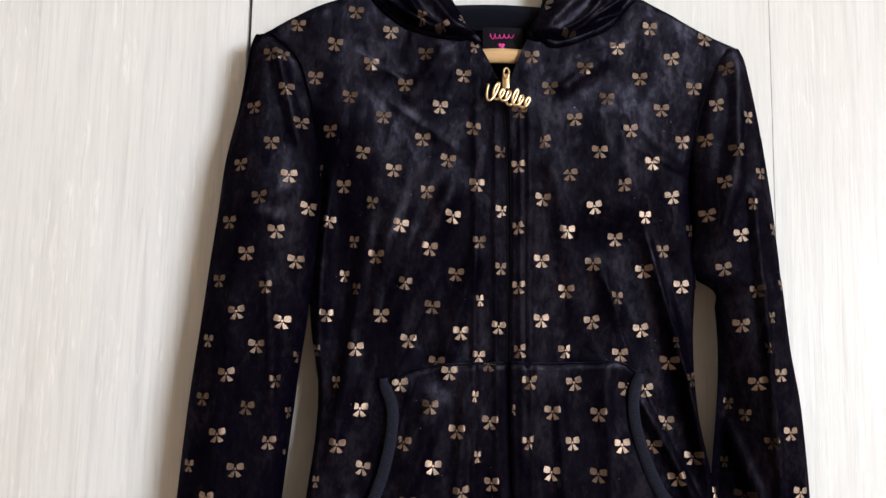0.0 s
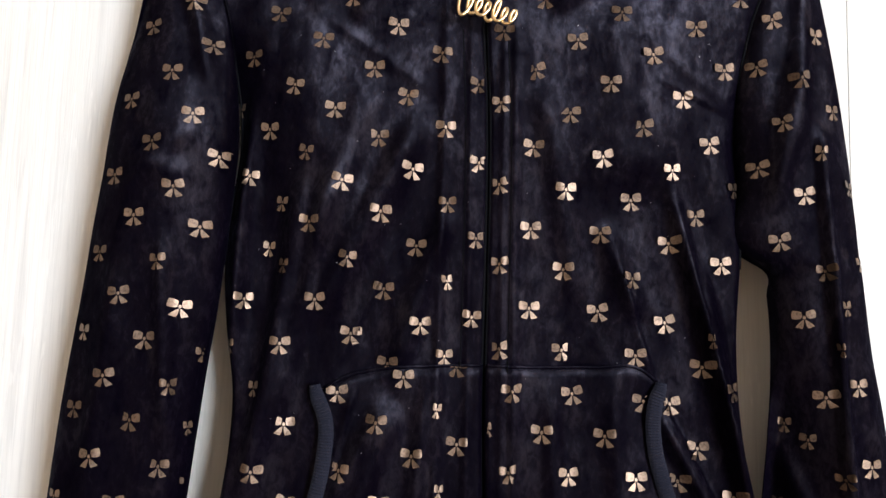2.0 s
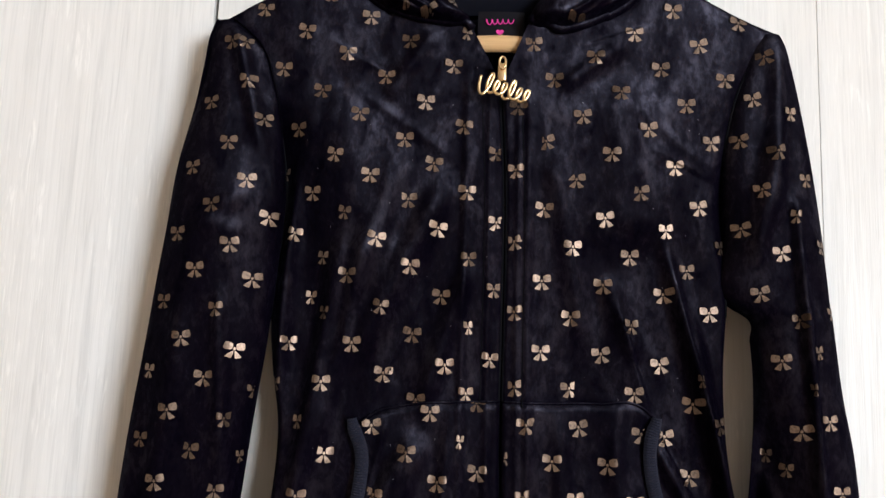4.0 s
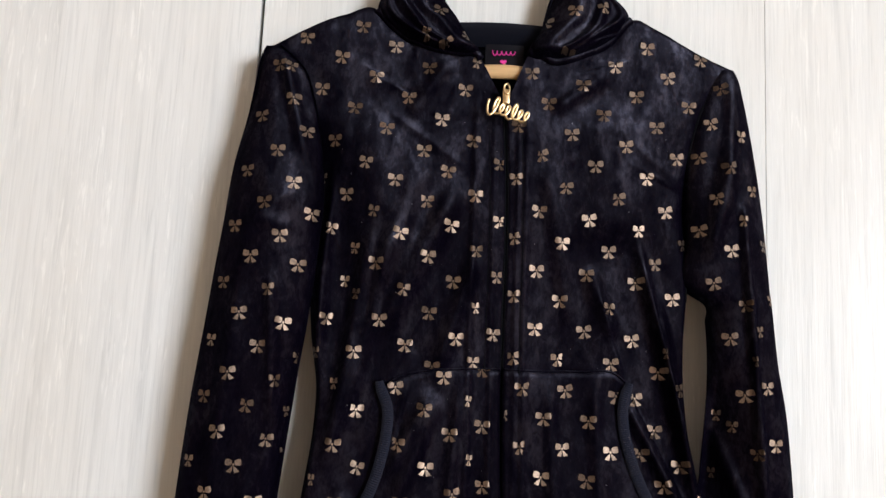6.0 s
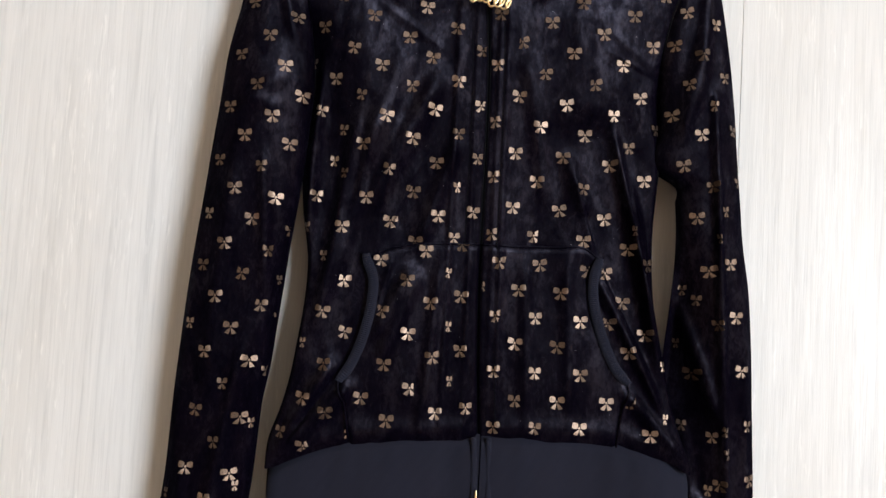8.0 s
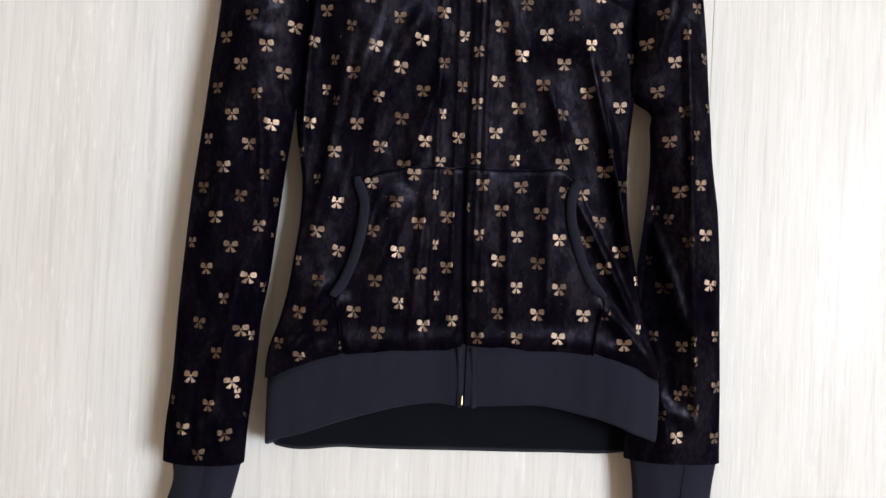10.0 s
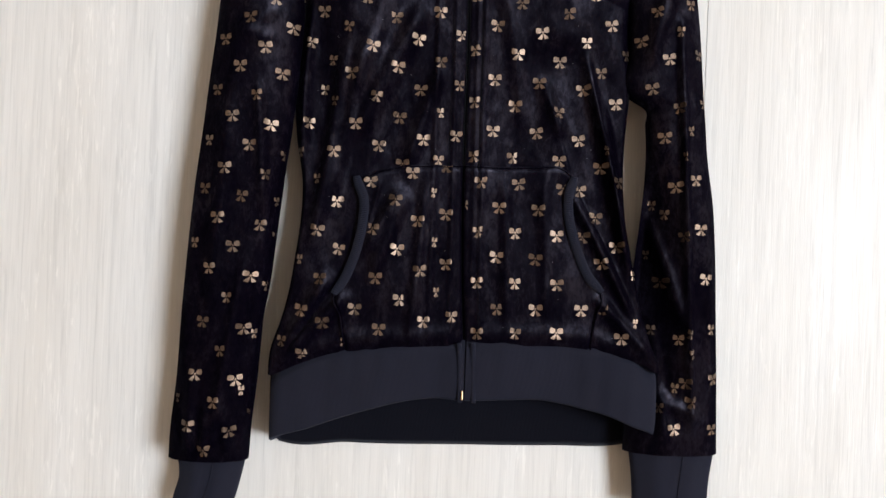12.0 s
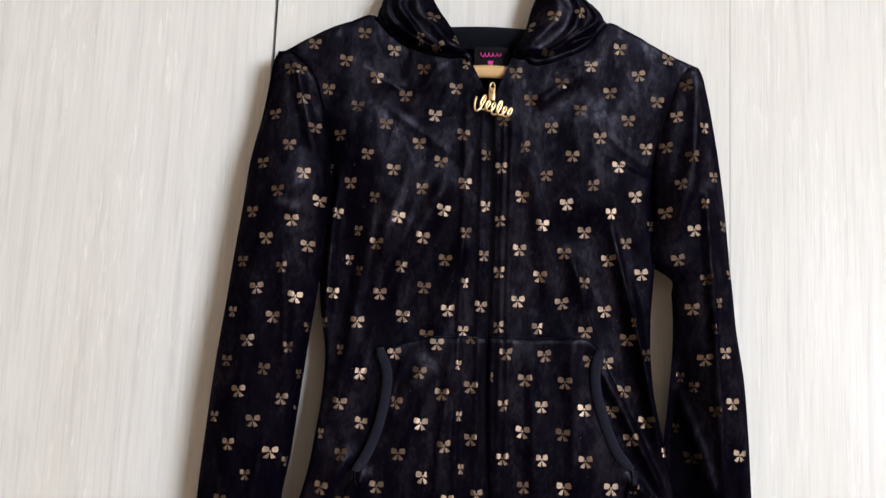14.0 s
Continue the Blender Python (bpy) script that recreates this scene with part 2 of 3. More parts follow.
# ---- the wardrobe: a row of flat doors ----
SEAM_LEFT, SEAM_RIGHT, DOOR_Z0, DOOR_Z1 = -0.196, 0.2483, 0.08, 2.38
DOOR_W = SEAM_RIGHT - SEAM_LEFT
wardrobe = tagged(new("wardrobe"), "built-in wardrobe with flat whitewashed oak doors", "wardrobe")
block("carcass", SEAM_LEFT - 2 * DOOR_W, SEAM_RIGHT + 3 * DOOR_W, 0.045, 0.58, 0.0, 2.40, CARCASS, wardrobe)
GAPS = {0: 0.0016, 1: 0.0002}
for k in range(-2, 4):
    x0 = SEAM_LEFT + (k - 0) * DOOR_W + GAPS.get(k, 0.001)
    x1 = SEAM_LEFT + (k + 1) * DOOR_W - GAPS.get(k + 1, 0.001)
    d = block("door", x0, x1, 0.0, 0.018, DOOR_Z0, DOOR_Z1, WOOD, wardrobe, 0.0003, "whitewashed oak laminate door")

# ---- the hooded jacket ----
jacket = tagged(new("hooded_jacket"), "black velvet zip jacket with rose gold bow prints on hanger", "jacket")
EDGE_L = Line((1.140, -.145), (1.171, -.143), (1.196, -.135), (1.222, -.129), (1.252, -.125), (1.285, -.122), (1.32, -.1235), (1.363, -.132),
              (1.40, -.135), (1.424, -.134), (1.472, -.131), (1.514, -.136), (1.552, -.144), (1.575, -.154), (1.590, -.172), (1.600, -.186), (1.612, -.190))
EDGE_R = Line((1.140, .203), (1.168, .199), (1.193, .190), (1.218, .182), (1.243, .177), (1.268, .172), (1.298, .168), (1.333, .168), (1.363, .169),
              (1.406, .172), (1.447, .172), (1.484, .172), (1.526, .175), (1.564, .186), (1.580, .195), (1.592, .206), (1.600, .212), (1.612, .214))
for line, out in ((EDGE_L, -0.0036), (EDGE_R, 0.0050)):
    line.v = [v + out * smooth((1.36 - t) / 0.10) for t, v in zip(line.t, line.v)]
    line.m = [float(g) for g in np.gradient(np.array(line.v), np.array(line.t))]
ZIP_X = Line((1.125, .030), (1.158, .029), (1.208, .026), (1.257, .0235), (1.307, .022), (1.388, .022), (1.439, .022), (1.49, .021), (1.543, .018), (1.565, .017))
TOP = Line((-.20, 1.586), (-.185, 1.595), (-.149, 1.6172), (-.12, 1.6300), (-.095, 1.637), (-.079, 1.622), (-.063, 1.611), (-.042, 1.603), (-.021, 1.600),
           (-.006, 1.598), (.004, 1.581), (.012, 1.566), (.017, 1.561), (.022, 1.567), (.029, 1.585), (.036, 1.601), (.057, 1.596), (.083, 1.604),
           (.103, 1.616), (.122, 1.637), (.142, 1.631), (.169, 1.6160), (.190, 1.6055), (.210, 1.597), (.22, 1.59))
BAND_TOP = Line((-.15, 1.149), (-.141, 1.151), (-.121, 1.160), (-.092, 1.171), (-.053, 1.177), (-.013, 1.181), (.026, 1.183), (.076, 1.185), (.126, 1.185),
                (.155, 1.180), (.181, 1.174), (.197, 1.166), (.21, 1.162))
BAND_LOW = Line((-.145, 1.088), (-.135, 1.092), (-.109, 1.100), (-.080, 1.111), (-.051, 1.121), (-.021, 1.129), (.001, 1.132), (.030, 1.131), (.062, 1.133),
                (.097, 1.134), (.127, 1.129), (.157, 1.122), (.182, 1.112), (.198, 1.106), (.205, 1.102))
BACK_LOW = Line((-.15, 1.087), (-.144, 1.083), (-.074, 1.0785), (.031, 1.080), (.115, 1.0825), (.178, 1.087), (.21, 1.097))

# folds of the body: from, to, half width, height, sharpness
FOLDS = [
    ((-.0196, 1.4796), (-.0735, 1.3693), .010, .0065), ((-.0882, 1.434), (-.1087, 1.2723), .0065, .0060), ((-.034, 1.315), (-.062, 1.2607), .006, .0045),
    ((.0904, 1.420), (.1097, 1.3728), .007, .004), ((.130, 1.4386), (.1665, 1.2723), .005, .0065), ((.1215, 1.3137), (.1747, 1.2121), .0040, .0050),
    ((.1467, 1.395), (.1726, 1.248), .0045, .005), ((-.0800, 1.5480), (-.0180, 1.5040), .004, .0007), ((-.0968, 1.5728), (-.0432, 1.5651), .004, .0008),
    ((.0999, 1.546), (.1619, 1.4974), .004, .0008), ((-.1206, 1.48), (-.1275, 1.272), .0055, .006), ((-.072, 1.4404), (-.0967, 1.302), .007, .005),
    ((-.0279, 1.3096), (-.0552, 1.2444), .006, .004), ((-.079, 1.2188), (-.1219, 1.1726), .006, .006), ((-.095, 1.235), (-.135, 1.165), .006, .005),
    ((-.0025, 1.4236), (-.029, 1.3391), .007, .004), ((.145, 1.225), (.19, 1.18), .006, .005), ((-.05, 1.50), (-.075, 1.40), .010, .004),
    ((.055, 1.50), (.075, 1.38), .008, .0028), ((.06, 1.33), (.065, 1.20), .006, .0026), ((.095, 1.33), (.10, 1.20), .006, .0026),
    ((-.01, 1.33), (-.02, 1.19), .005, .0026), ((.10, 1.585), (.06, 1.555), .006, .003), ((-.03, 1.59), (-.06, 1.545), .006, .0028),
    ((-.005, 1.54), (-.004, 1.20), .0028, .0018), ((.0365, 1.53), (.040, 1.20), .0032, .0018), ((.010, 1.54), (.014, 1.20), .0022, .0012), ((-.10, 1.54), (-.075, 1.42), .028, .006), ((.10, 1.55), (.11, 1.45), .03, .005), ((.030, 1.53), (.033, 1.20), .0022, .0012),
]


def ridge(x, z, a, b, w, h):
    dx, dz = b[0] - a[0], b[1] - a[1]
    n = math.hypot(dx, dz)
    s = ((x - a[0]) * dx + (z - a[1]) * dz) / (n * n)
    d = ((x - a[0]) * dz - (z - a[1]) * dx) / n
    fade = smooth((s + 0.15) / 0.3) * smooth((1.15 - s) / 0.3)
    return 1.25 * h * fade * math.exp(-(d / w) ** 2)


# sharp creases, each a soft slope on one side and a drop on the other
CREASES = [
    ((.097, 1.405), (.1195, 1.333), .012, .0032), ((.1347, 1.423), (.1677, 1.2746), .010, .0042), ((.122, 1.325), (.168, 1.235), .008, .0035),
    ((-.062, 1.335), (-.030, 1.41), -.010, .0022), ((-.050, 1.325), (-.062, 1.275), .006, .0025), ((-.09, 1.222), (-.128, 1.168), -.010, .0035),
    ((-.082, 1.222), (-.078, 1.182), .006, .0022), ((.146, 1.23), (.141, 1.188), -.006, .0022),     ((.12, 1.51), (.165, 1.49), -.010, .0010), ((-.10, 1.585), (-.06, 1.56), .008, .0010), ((.075, 1.585), (.12, 1.60), .008, .0014),
]


def crease(x, z, a, b, w, h):
    dx, dz = b[0] - a[0], b[1] - a[1]
    n = math.hypot(dx, dz)
    s = ((x - a[0]) * dx + (z - a[1]) * dz) / (n * n)
    d = ((x - a[0]) * dz - (z - a[1]) * dx) / n * (1 if w > 0 else -1)
    fade = smooth((s + 0.1) / 0.3) * smooth((1.1 - s) / 0.3)
    return h * fade * (math.exp(-d / abs(w)) * smooth(d / 0.0012 + 1) if d > -0.0012 else 0.0)


def front(x, z):
    """The depth (y) of the velvet front at x, z."""
    low = smooth((1.42 - z) / 0.24)
    full = 0.034 + 0.016 * low
    e = min(x - EDGE_L(z), EDGE_R(z) - x)
    r = 0.006 + 0.022 * smooth((z - 1.40) / 0.1)
    q = 1 - min(max(e / r, 0.0), 1.0)
    t = 1 - min(max((TOP(x) - z) / 0.022, 0.0), 1.0) if (x < -.06 or x > .09) else 0.0
    rim = 0.016 + 0.015 * smooth((z - 1.47) / 0.08)
    y = rim + (full - rim) * math.sqrt(max(0.0, 1 - q * q))
    y = min(y, 0.029 + (full - 0.029) * math.sqrt(max(0.0, 1 - t * t)))
    k = smooth(e / 0.012)
    for a, b, w, h in FOLDS:
        y += k * ridge(x, z, a, b, w, h)
    for a, b, w, h in CREASES:
        y += k * crease(x, z, a, b, w, h)
    y += 0.0035 * smooth((x - ZIP_X(z)) ** 2 / 0.0003) * math.exp(-((z - BAND_TOP(x) - 0.006) / 0.009) ** 2) * smooth(e / 0.006)
    p = Vector((x * 14, z * 5, 0.3))
    y += k * (0.0034 * noise.noise(p) + 0.0018 * noise.noise(p * 2.7 + Vector((3, 1, 0))) + 0.0006 * noise.noise(Vector((x * 110, z * 55, 1))))
    y -= 0.0030 * math.exp(-((x - ZIP_X(z)) / 0.0014) ** 2)
    return -y


ENDS = {}


def panel_ends(edge, u, start):
    """The heights at which a column of the panel begins and ends."""
    key = (edge is EDGE_L, u)
    if key not in ENDS:
        zt = 1.59
        for _ in range(40):
            x = ZIP_X(zt) + start + u * (edge(zt) - ZIP_X(zt) - start)
            zt += 0.5 * (TOP(x) - zt)
        z = 1.16
        for _ in range(12):
            x = ZIP_X(z) + start + u * (edge(z) - ZIP_X(z) - start)
            z += 0.7 * (BAND_TOP(x) - 0.003 - z)
        ENDS[key] = (z, zt)
    return ENDS[key]


def panel_point(edge, u, v, start):
    """u from the zip to the side, v from the waistband to the top."""
    z0, z1 = panel_ends(edge, u, start)
    z = z0 + v * (z1 - z0)
    x = ZIP_X(z) + start + u * (edge(z) - ZIP_X(z) - start)
    return (x, front(x, z), z)


panel_r = sheet("front_panel", 110, 250, lambda u, v: panel_point(EDGE_L, u, v, -0.0008), VELVET, jacket, "black velvet front panel")
panel_l = sheet("front_panel", 110, 250, lambda u, v: panel_point(EDGE_R, u, v, 0.0008), VELVET, jacket, "black velvet front panel")


def back_point(u, v):
    z = 1.12 + v * 0.51
    for _ in range(6):
        x = EDGE_L(z) + u * (EDGE_R(z) - EDGE_L(z))
        top = 1.633 if -.09 < x < .12 else TOP(x)
        z = 1.12 + v * (top - 1.12)
    e = min(u, 1 - u)
    return (x, -0.006 - 0.012 * (1 - smooth(e / 0.06)), z)


sheet("back_panel", 60, 90, back_point, LINING_AND_SHADE, jacket, "black jersey inside of the back")

# sleeves
SLEEVES = {
    "right": (Line((1.070, -.234), (1.095, -.2335), (1.136, -.230), (1.207, -.227), (1.248, -.2245), (1.304, -.2205), (1.364, -.2145), (1.411, -.210), (1.448, -.206),
                   (1.501, -.201), (1.533, -.1945), (1.566, -.190), (1.585, -.1875), (1.597, -.183)),
              Line((1.070, -.163), (1.108, -.161), (1.139, -.158), (1.169, -.156), (1.200, -.154), (1.231, -.149), (1.261, -.146), (1.302, -.142), (1.332, -.139),
                   (1.365, -.135), (1.424, -.130), (1.472, -.128), (1.514, -.133), (1.552, -.141), (1.579, -.152), (1.597, -.172)), -0.041, 0.020),
    "left": (Line((1.085, .263), (1.164, .260), (1.215, .2575), (1.266, .255), (1.317, .2505), (1.353, .2445), (1.388, .241), (1.424, .2375), (1.465, .234),
                  (1.497, .230), (1.539, .223), (1.574, .216), (1.590, .212), (1.599, .208)),
             Line((1.085, .177), (1.20, .178), (1.253, .181), (1.304, .186), (1.33, .188), (1.385, .1868), (1.401, .1845), (1.408, .172), (1.447, .169), (1.484, .168), (1.526, .172),
                  (1.564, .182), (1.590, .193), (1.599, .199)), -0.026, 0.019),
}
for line in SLEEVES["right"][:2]:
    line.v = [v + 0.0022 for v in line.v]
SLEEVE_FOLDS = {
    "right": [((-.159, 1.40), (-.1514, 1.29), .0045, .0045), ((-.20, 1.46), (-.15, 1.44), .007, .0020), ((-.19, 1.43), (-.15, 1.47), .006, .0018), ((-.165, 1.25), (-.19, 1.09), .006, .0045),
              ((-.212, 1.36), (-.220, 1.15), .006, .003), ((-.165, 1.585), (-.140, 1.50), .005, .0045), ((-.21, 1.15), (-.21, 1.08), .005, .004), ((-.185, 1.40), (-.195, 1.22), .008, .003),
              ((-.18, 1.12), (-.175, 1.08), .004, .004), ((-.195, 1.12), (-.197, 1.08), .004, .003)],
    "left": [((.2118, 1.46), (.2256, 1.2434), .0030, .0060), ((.2256, 1.2434), (.234, 1.12), .0030, .0055), ((.1872, 1.3136), (.2251, 1.2), .005, .005), ((.20, 1.52), (.185, 1.44), .006, .004),
             ((.21, 1.48), (.235, 1.42), .006, .0035), ((.20, 1.14), (.245, 1.12), .006, .004), ((.20, 1.20), (.21, 1.10), .005, .004), ((.205, 1.58), (.20, 1.47), .006, .0035), ((.245, 1.30), (.25, 1.15), .004, .003)],
}


def sleeve_front(key, x, z):
    a, b, cy, half = SLEEVES[key]
    x0, x1 = sorted((a(z), b(z)))
    s = min(max((x - (x0 + x1) / 2) / max((x1 - x0) / 2, 1e-4), -1), 1)
    prof = (1 - abs(s) ** 2.15) ** 0.5
    head = smooth((z - 1.46) / 0.11)
    cy += 0.007 * head if key == "right" else -0.004 * head
    y = half * (1 - 0.55 * head) * smooth((x1 - x0) / 0.03) * prof
    if key == "left":
        fold = 0.2169 + 0.0625 * (1.392 - z)
        y -= 0.020 * min(1.0, 1.6 * prof) * smooth((fold - x) / 0.034) * smooth((1.37 - z) / 0.08) * smooth((z - 1.10) / 0.06)
    for f in SLEEVE_FOLDS[key]:
        y += prof * ridge(x, z, *f)
    p = Vector((x * 22 + 5, z * 9, 2.0))
    y += prof * (0.0028 * noise.noise(p) + 0.0010 * noise.noise(p * 3))
    return min(cy - y, -0.006)


def make_sleeve(key, z0):
    a, b, cy, half = SLEEVES[key]

    def at(u, v):
        z = z0 + v * (1.5965 - z0)
        x0, x1 = sorted((a(z), b(z)))
        ang = 2 * math.pi * u
        s = -math.cos(ang)
        x = (x0 + x1) / 2 + s * (x1 - x0) / 2
        z = min(z, TOP(x) - 0.002)
        if u <= 0.5:
            return (x, sleeve_front(key, x, z), z)
        return (x, min(cy + half * math.sin(ang - math.pi) * 0.9 * smooth((x1 - x0) / 0.03), -0.003), z)

    return sheet("sleeve", 96, 200, at, VELVET, jacket, "black velvet sleeve", close_u=True)


sleeve_r = make_sleeve("right", 1.071)
sleeve_l = make_sleeve("left", 1.088)


def make_cuff(z1, z0, left, right, cy, half):
    def at(u, v):
        k = min(v / 0.92, 1.0)
        z = z1 + k * (z0 - z1)
        x0, x1 = left(z), right(z)
        ang = 2 * math.pi * u
        inset = 0.0 if v <= 0.92 else (v - 0.92) / 0.08
        x = (x0 + x1) / 2 - math.cos(ang) * ((x1 - x0) / 2 - 0.002 * inset)
        y = cy - math.sin(ang) * (half - 0.002 * inset) * (1 + 0.06 * math.sin(7 * ang))
        wave = 0.0014 * math.sin(3.1 * ang + 0.6) * k
        return (x, min(y, -0.002), z + wave + 0.006 * inset)
    cuff = sheet("cuff", 72, 24, at, KNIT, jacket, "charcoal rib knit cuff", close_u=True)
    zs = [z1 + (z0 - z1) * k / 10 for k in range(11)]
    pts = [Vector((left(z) + 0.60 * (right(z) - left(z)) - 0.004 * k / 10, cy - half * 0.99, z)) for k, z in enumerate(zs)]
    tube("seam", pts, 0.0004, KNIT, cuff, "dark cuff seam")


make_cuff(1.078, 1.019, Line((1.015, -.229), (1.030, -.229), (1.051, -.224), (1.078, -.2275)), Line((1.015, -.177), (1.023, -.176), (1.042, -.171), (1.078, -.163)), -0.034, 0.016)
make_cuff(1.093, 1.037, Line((1.033, .188), (1.064, .186), (1.093, .182)), Line((1.033, .2555), (1.064, .257), (1.093, .261)), -0.026, 0.014)

# waistband: two halves that meet at the zip, open below
CX, HX = 0.0295, 0.1725


def band_point(sign, u, v):
    """u: zip -> side -> middle of the back; v: top -> hem -> up the inside."""
    ang = u * math.pi
    c, s = math.cos(ang), math.sin(ang)
    sx = abs(s) ** 0.75
    k = v / 0.85 if v <= 0.85 else 1 - (v - 0.85) / 0.15 * 0.7
    ins = 0.0 if v <= 0.85 else 0.0018
    x = CX + sign * ((0.0006 if c > 0 else -0.0015) + (HX - ins) * sx)
    yf = math.copysign(abs(c) ** 0.35, c)
    y = -0.030 - (0.025 - ins) * yf
    y += (0.0015 * math.sin(x * 60 + 1) + 0.0011 * noise.noise(Vector((x * 70, 3.0 + v, sign)))) * (1 if c > 0 else 0)
    blend = smooth((c + 0.25) / 0.5)
    zt = BAND_TOP(x) + 0.002 - 0.007 * sx ** 8
    zb = BACK_LOW(x) * (1 - blend) + BAND_LOW(x) * blend
    bulge = 0.0025 * math.sin(math.pi * min(k, 1)) * (1 if c > 0 else -0.5)
    tuck = 0.004 * max(0.0, 1 - k / 0.12) if c > 0 else 0.0
    return (x, y - bulge + tuck, zt + k * (zb - zt))


for sign in (-1, 1):
    sheet("waistband", 150, 34, lambda u, v: band_point(sign, 0.56 * u, v), KNIT, jacket, "charcoal rib knit waistband")
    # Inside back is the same rib knit, coloured dark to stand for shade.
    sheet("waistband_back", 60, 30, lambda u, v: band_point(sign, 0.56 + 0.44 * u, v), LINING_AND_SHADE, jacket, "inside of the waistband, rib knit coloured darker for shade")
for dx in (-0.005, 0.007):
    pts = [Vector((ZIP_X(z) + dx + 0.001, -0.0578 + 0.001 * abs(dx) / 0.006, z)) for z in np.linspace(1.183, 1.131, 14)]
    tube("placket_edge", pts, 0.0022, KNIT, jacket, "knit binding beside the zip", flat=0.5)

# stitched seams: beside the zip and round the armholes
for edge, dx in ((EDGE_L, 0.003), (EDGE_R, -0.003)):
    zs = np.linspace(1.40, 1.575, 60)
    tube("armhole_seam", [Vector((edge(z) + dx, front(edge(z) + dx, z) - 0.0003, z)) for z in zs], 0.0008, THREAD, jacket, "sunken armhole seam")
for dx in (-0.0135, 0.0135):
    zs = np.linspace(1.19, 1.54, 120)
    tube("zip_seam", [Vector((ZIP_X(z) + dx, front(ZIP_X(z) + dx, z) + (0.0002 if z > 1.34 else -0.0024), z)) for z in zs], 0.00042, THREAD, jacket, "stitched seam beside the zip")

# kangaroo pocket, one piece each side of the zip, with knit bindings
TRIM_L = Line((1.170, -.076), (1.179, -.078), (1.204, -.083), (1.222, -.088), (1.231, -.082), (1.249, -.074), (1.269, -.0685), (1.288, -.0655), (1.308, -.0660), (1.324, -.0725), (1.345, -.074))
TRIM_R = Line((1.170, .139), (1.186, .140), (1.212, .144), (1.232, .147), (1.242, .138), (1.261, .128), (1.281, .121), (1.300, .117), (1.320, .1172), (1.334, .1215), (1.345, .1225))
POCKET_TOP = Line((-.075, 1.320), (-.069, 1.324), (-.058, 1.331), (-.039, 1.336), (-.009, 1.339), (.018, 1.340), (.050, 1.340), (.085, 1.341), (.112, 1.340), (.121, 1.333), (.13, 1.328))


def pocket_front(x, z):
    return front(x, z) - 0.0028


def make_pocket(edge, start):
    def at(u, v):
        z = 1.18 + v * 0.16
        for _ in range(10):
            x = ZIP_X(z) + start + u * (edge(z) - ZIP_X(z) - start)
            lo = BAND_TOP(x) - 0.003
            z = lo + v * (POCKET_TOP(x) - lo)
        rim = min((1 - v) / 0.02, (1 - u) / 0.03, 1.0)
        return (x, front(x, z) - 0.0028 * smooth(rim), z)
    pocket = sheet("pocket", 60, 80, at, VELVET, jacket, "black velvet kangaroo pocket")
    xs = np.linspace(ZIP_X(1.33) + start, edge(1.33), 40)
    tube("seam", [Vector((x, front(x, POCKET_TOP(x)) - 0.0012, POCKET_TOP(x))) for x in xs], 0.0009, VELVET, pocket, "raised pocket seam")
    zs = np.linspace(1.222 if edge is TRIM_L else 1.232, 1.178, 20)
    tube("seam", [Vector((edge(z), front(edge(z), z) - 0.0015, z)) for z in zs], 0.0010, VELVET, pocket, "raised pocket seam")
    return pocket


pocket_r = make_pocket(TRIM_L, -0.0008)
pocket_l = make_pocket(TRIM_R, 0.0008)


def make_trim(edge, z0, z1, side):
    n = 260
    pts = []
    for k in range(n + 1):
        z = z0 + (z1 - z0) * k / n
        x = edge(z)
        pts.append(Vector((x, front(x, z) - 0.0046, z)))

    def at(u, v):
        k = min(int(round(v * n)), n)
        p = pts[k]
        d = (pts[min(k + 1, n)] - pts[max(k - 1, 0)]).normalized()
        across = Vector((-d.z, 0, d.x)).normalized()
        w = 0.0043 * (0.75 + 0.25 * smooth(min(v, 1 - v) / 0.08))
        s = (u - 0.5) * 2
        rib = 0.00042 * math.sin(v * n * math.pi / 2)
        up = 0.0022 * (1 - abs(s) ** 3) + rib * (1 - s * s)
        return tuple(p + across * (s * w) - Vector((0, up, 0)))
    return sheet("pocket_binding", 8, n, at, KNIT, jacket, "charcoal rib knit pocket binding")


make_trim(TRIM_L, 1.222, 1.327, -1)
make_trim(TRIM_R, 1.232, 1.334, 1)

# hood folded open round the neck: one lobe each side
HOODS = [
    (Line((1.596, -.008), (1.60, -.005), (1.61, -.012), (1.629, -.022), (1.650, -.036), (1.67, -.046), (1.69, -.052)),
     Line((1.596, -.02), (1.600, -.042), (1.608, -.062), (1.620, -.080), (1.632, -.0925), (1.646, -.0915), (1.655, -.089), (1.668, -.083), (1.69, -.068)), 1),
    (Line((1.594, .040), (1.601, .036), (1.626, .046), (1.654, .053), (1.67, .058), (1.69, .062)),
     Line((1.594, .058), (1.603, .083), (1.615, .103), (1.632, .1225), (1.643, .121), (1.652, .115), (1.662, .103), (1.675, .090), (1.69, .078)), -1),
]


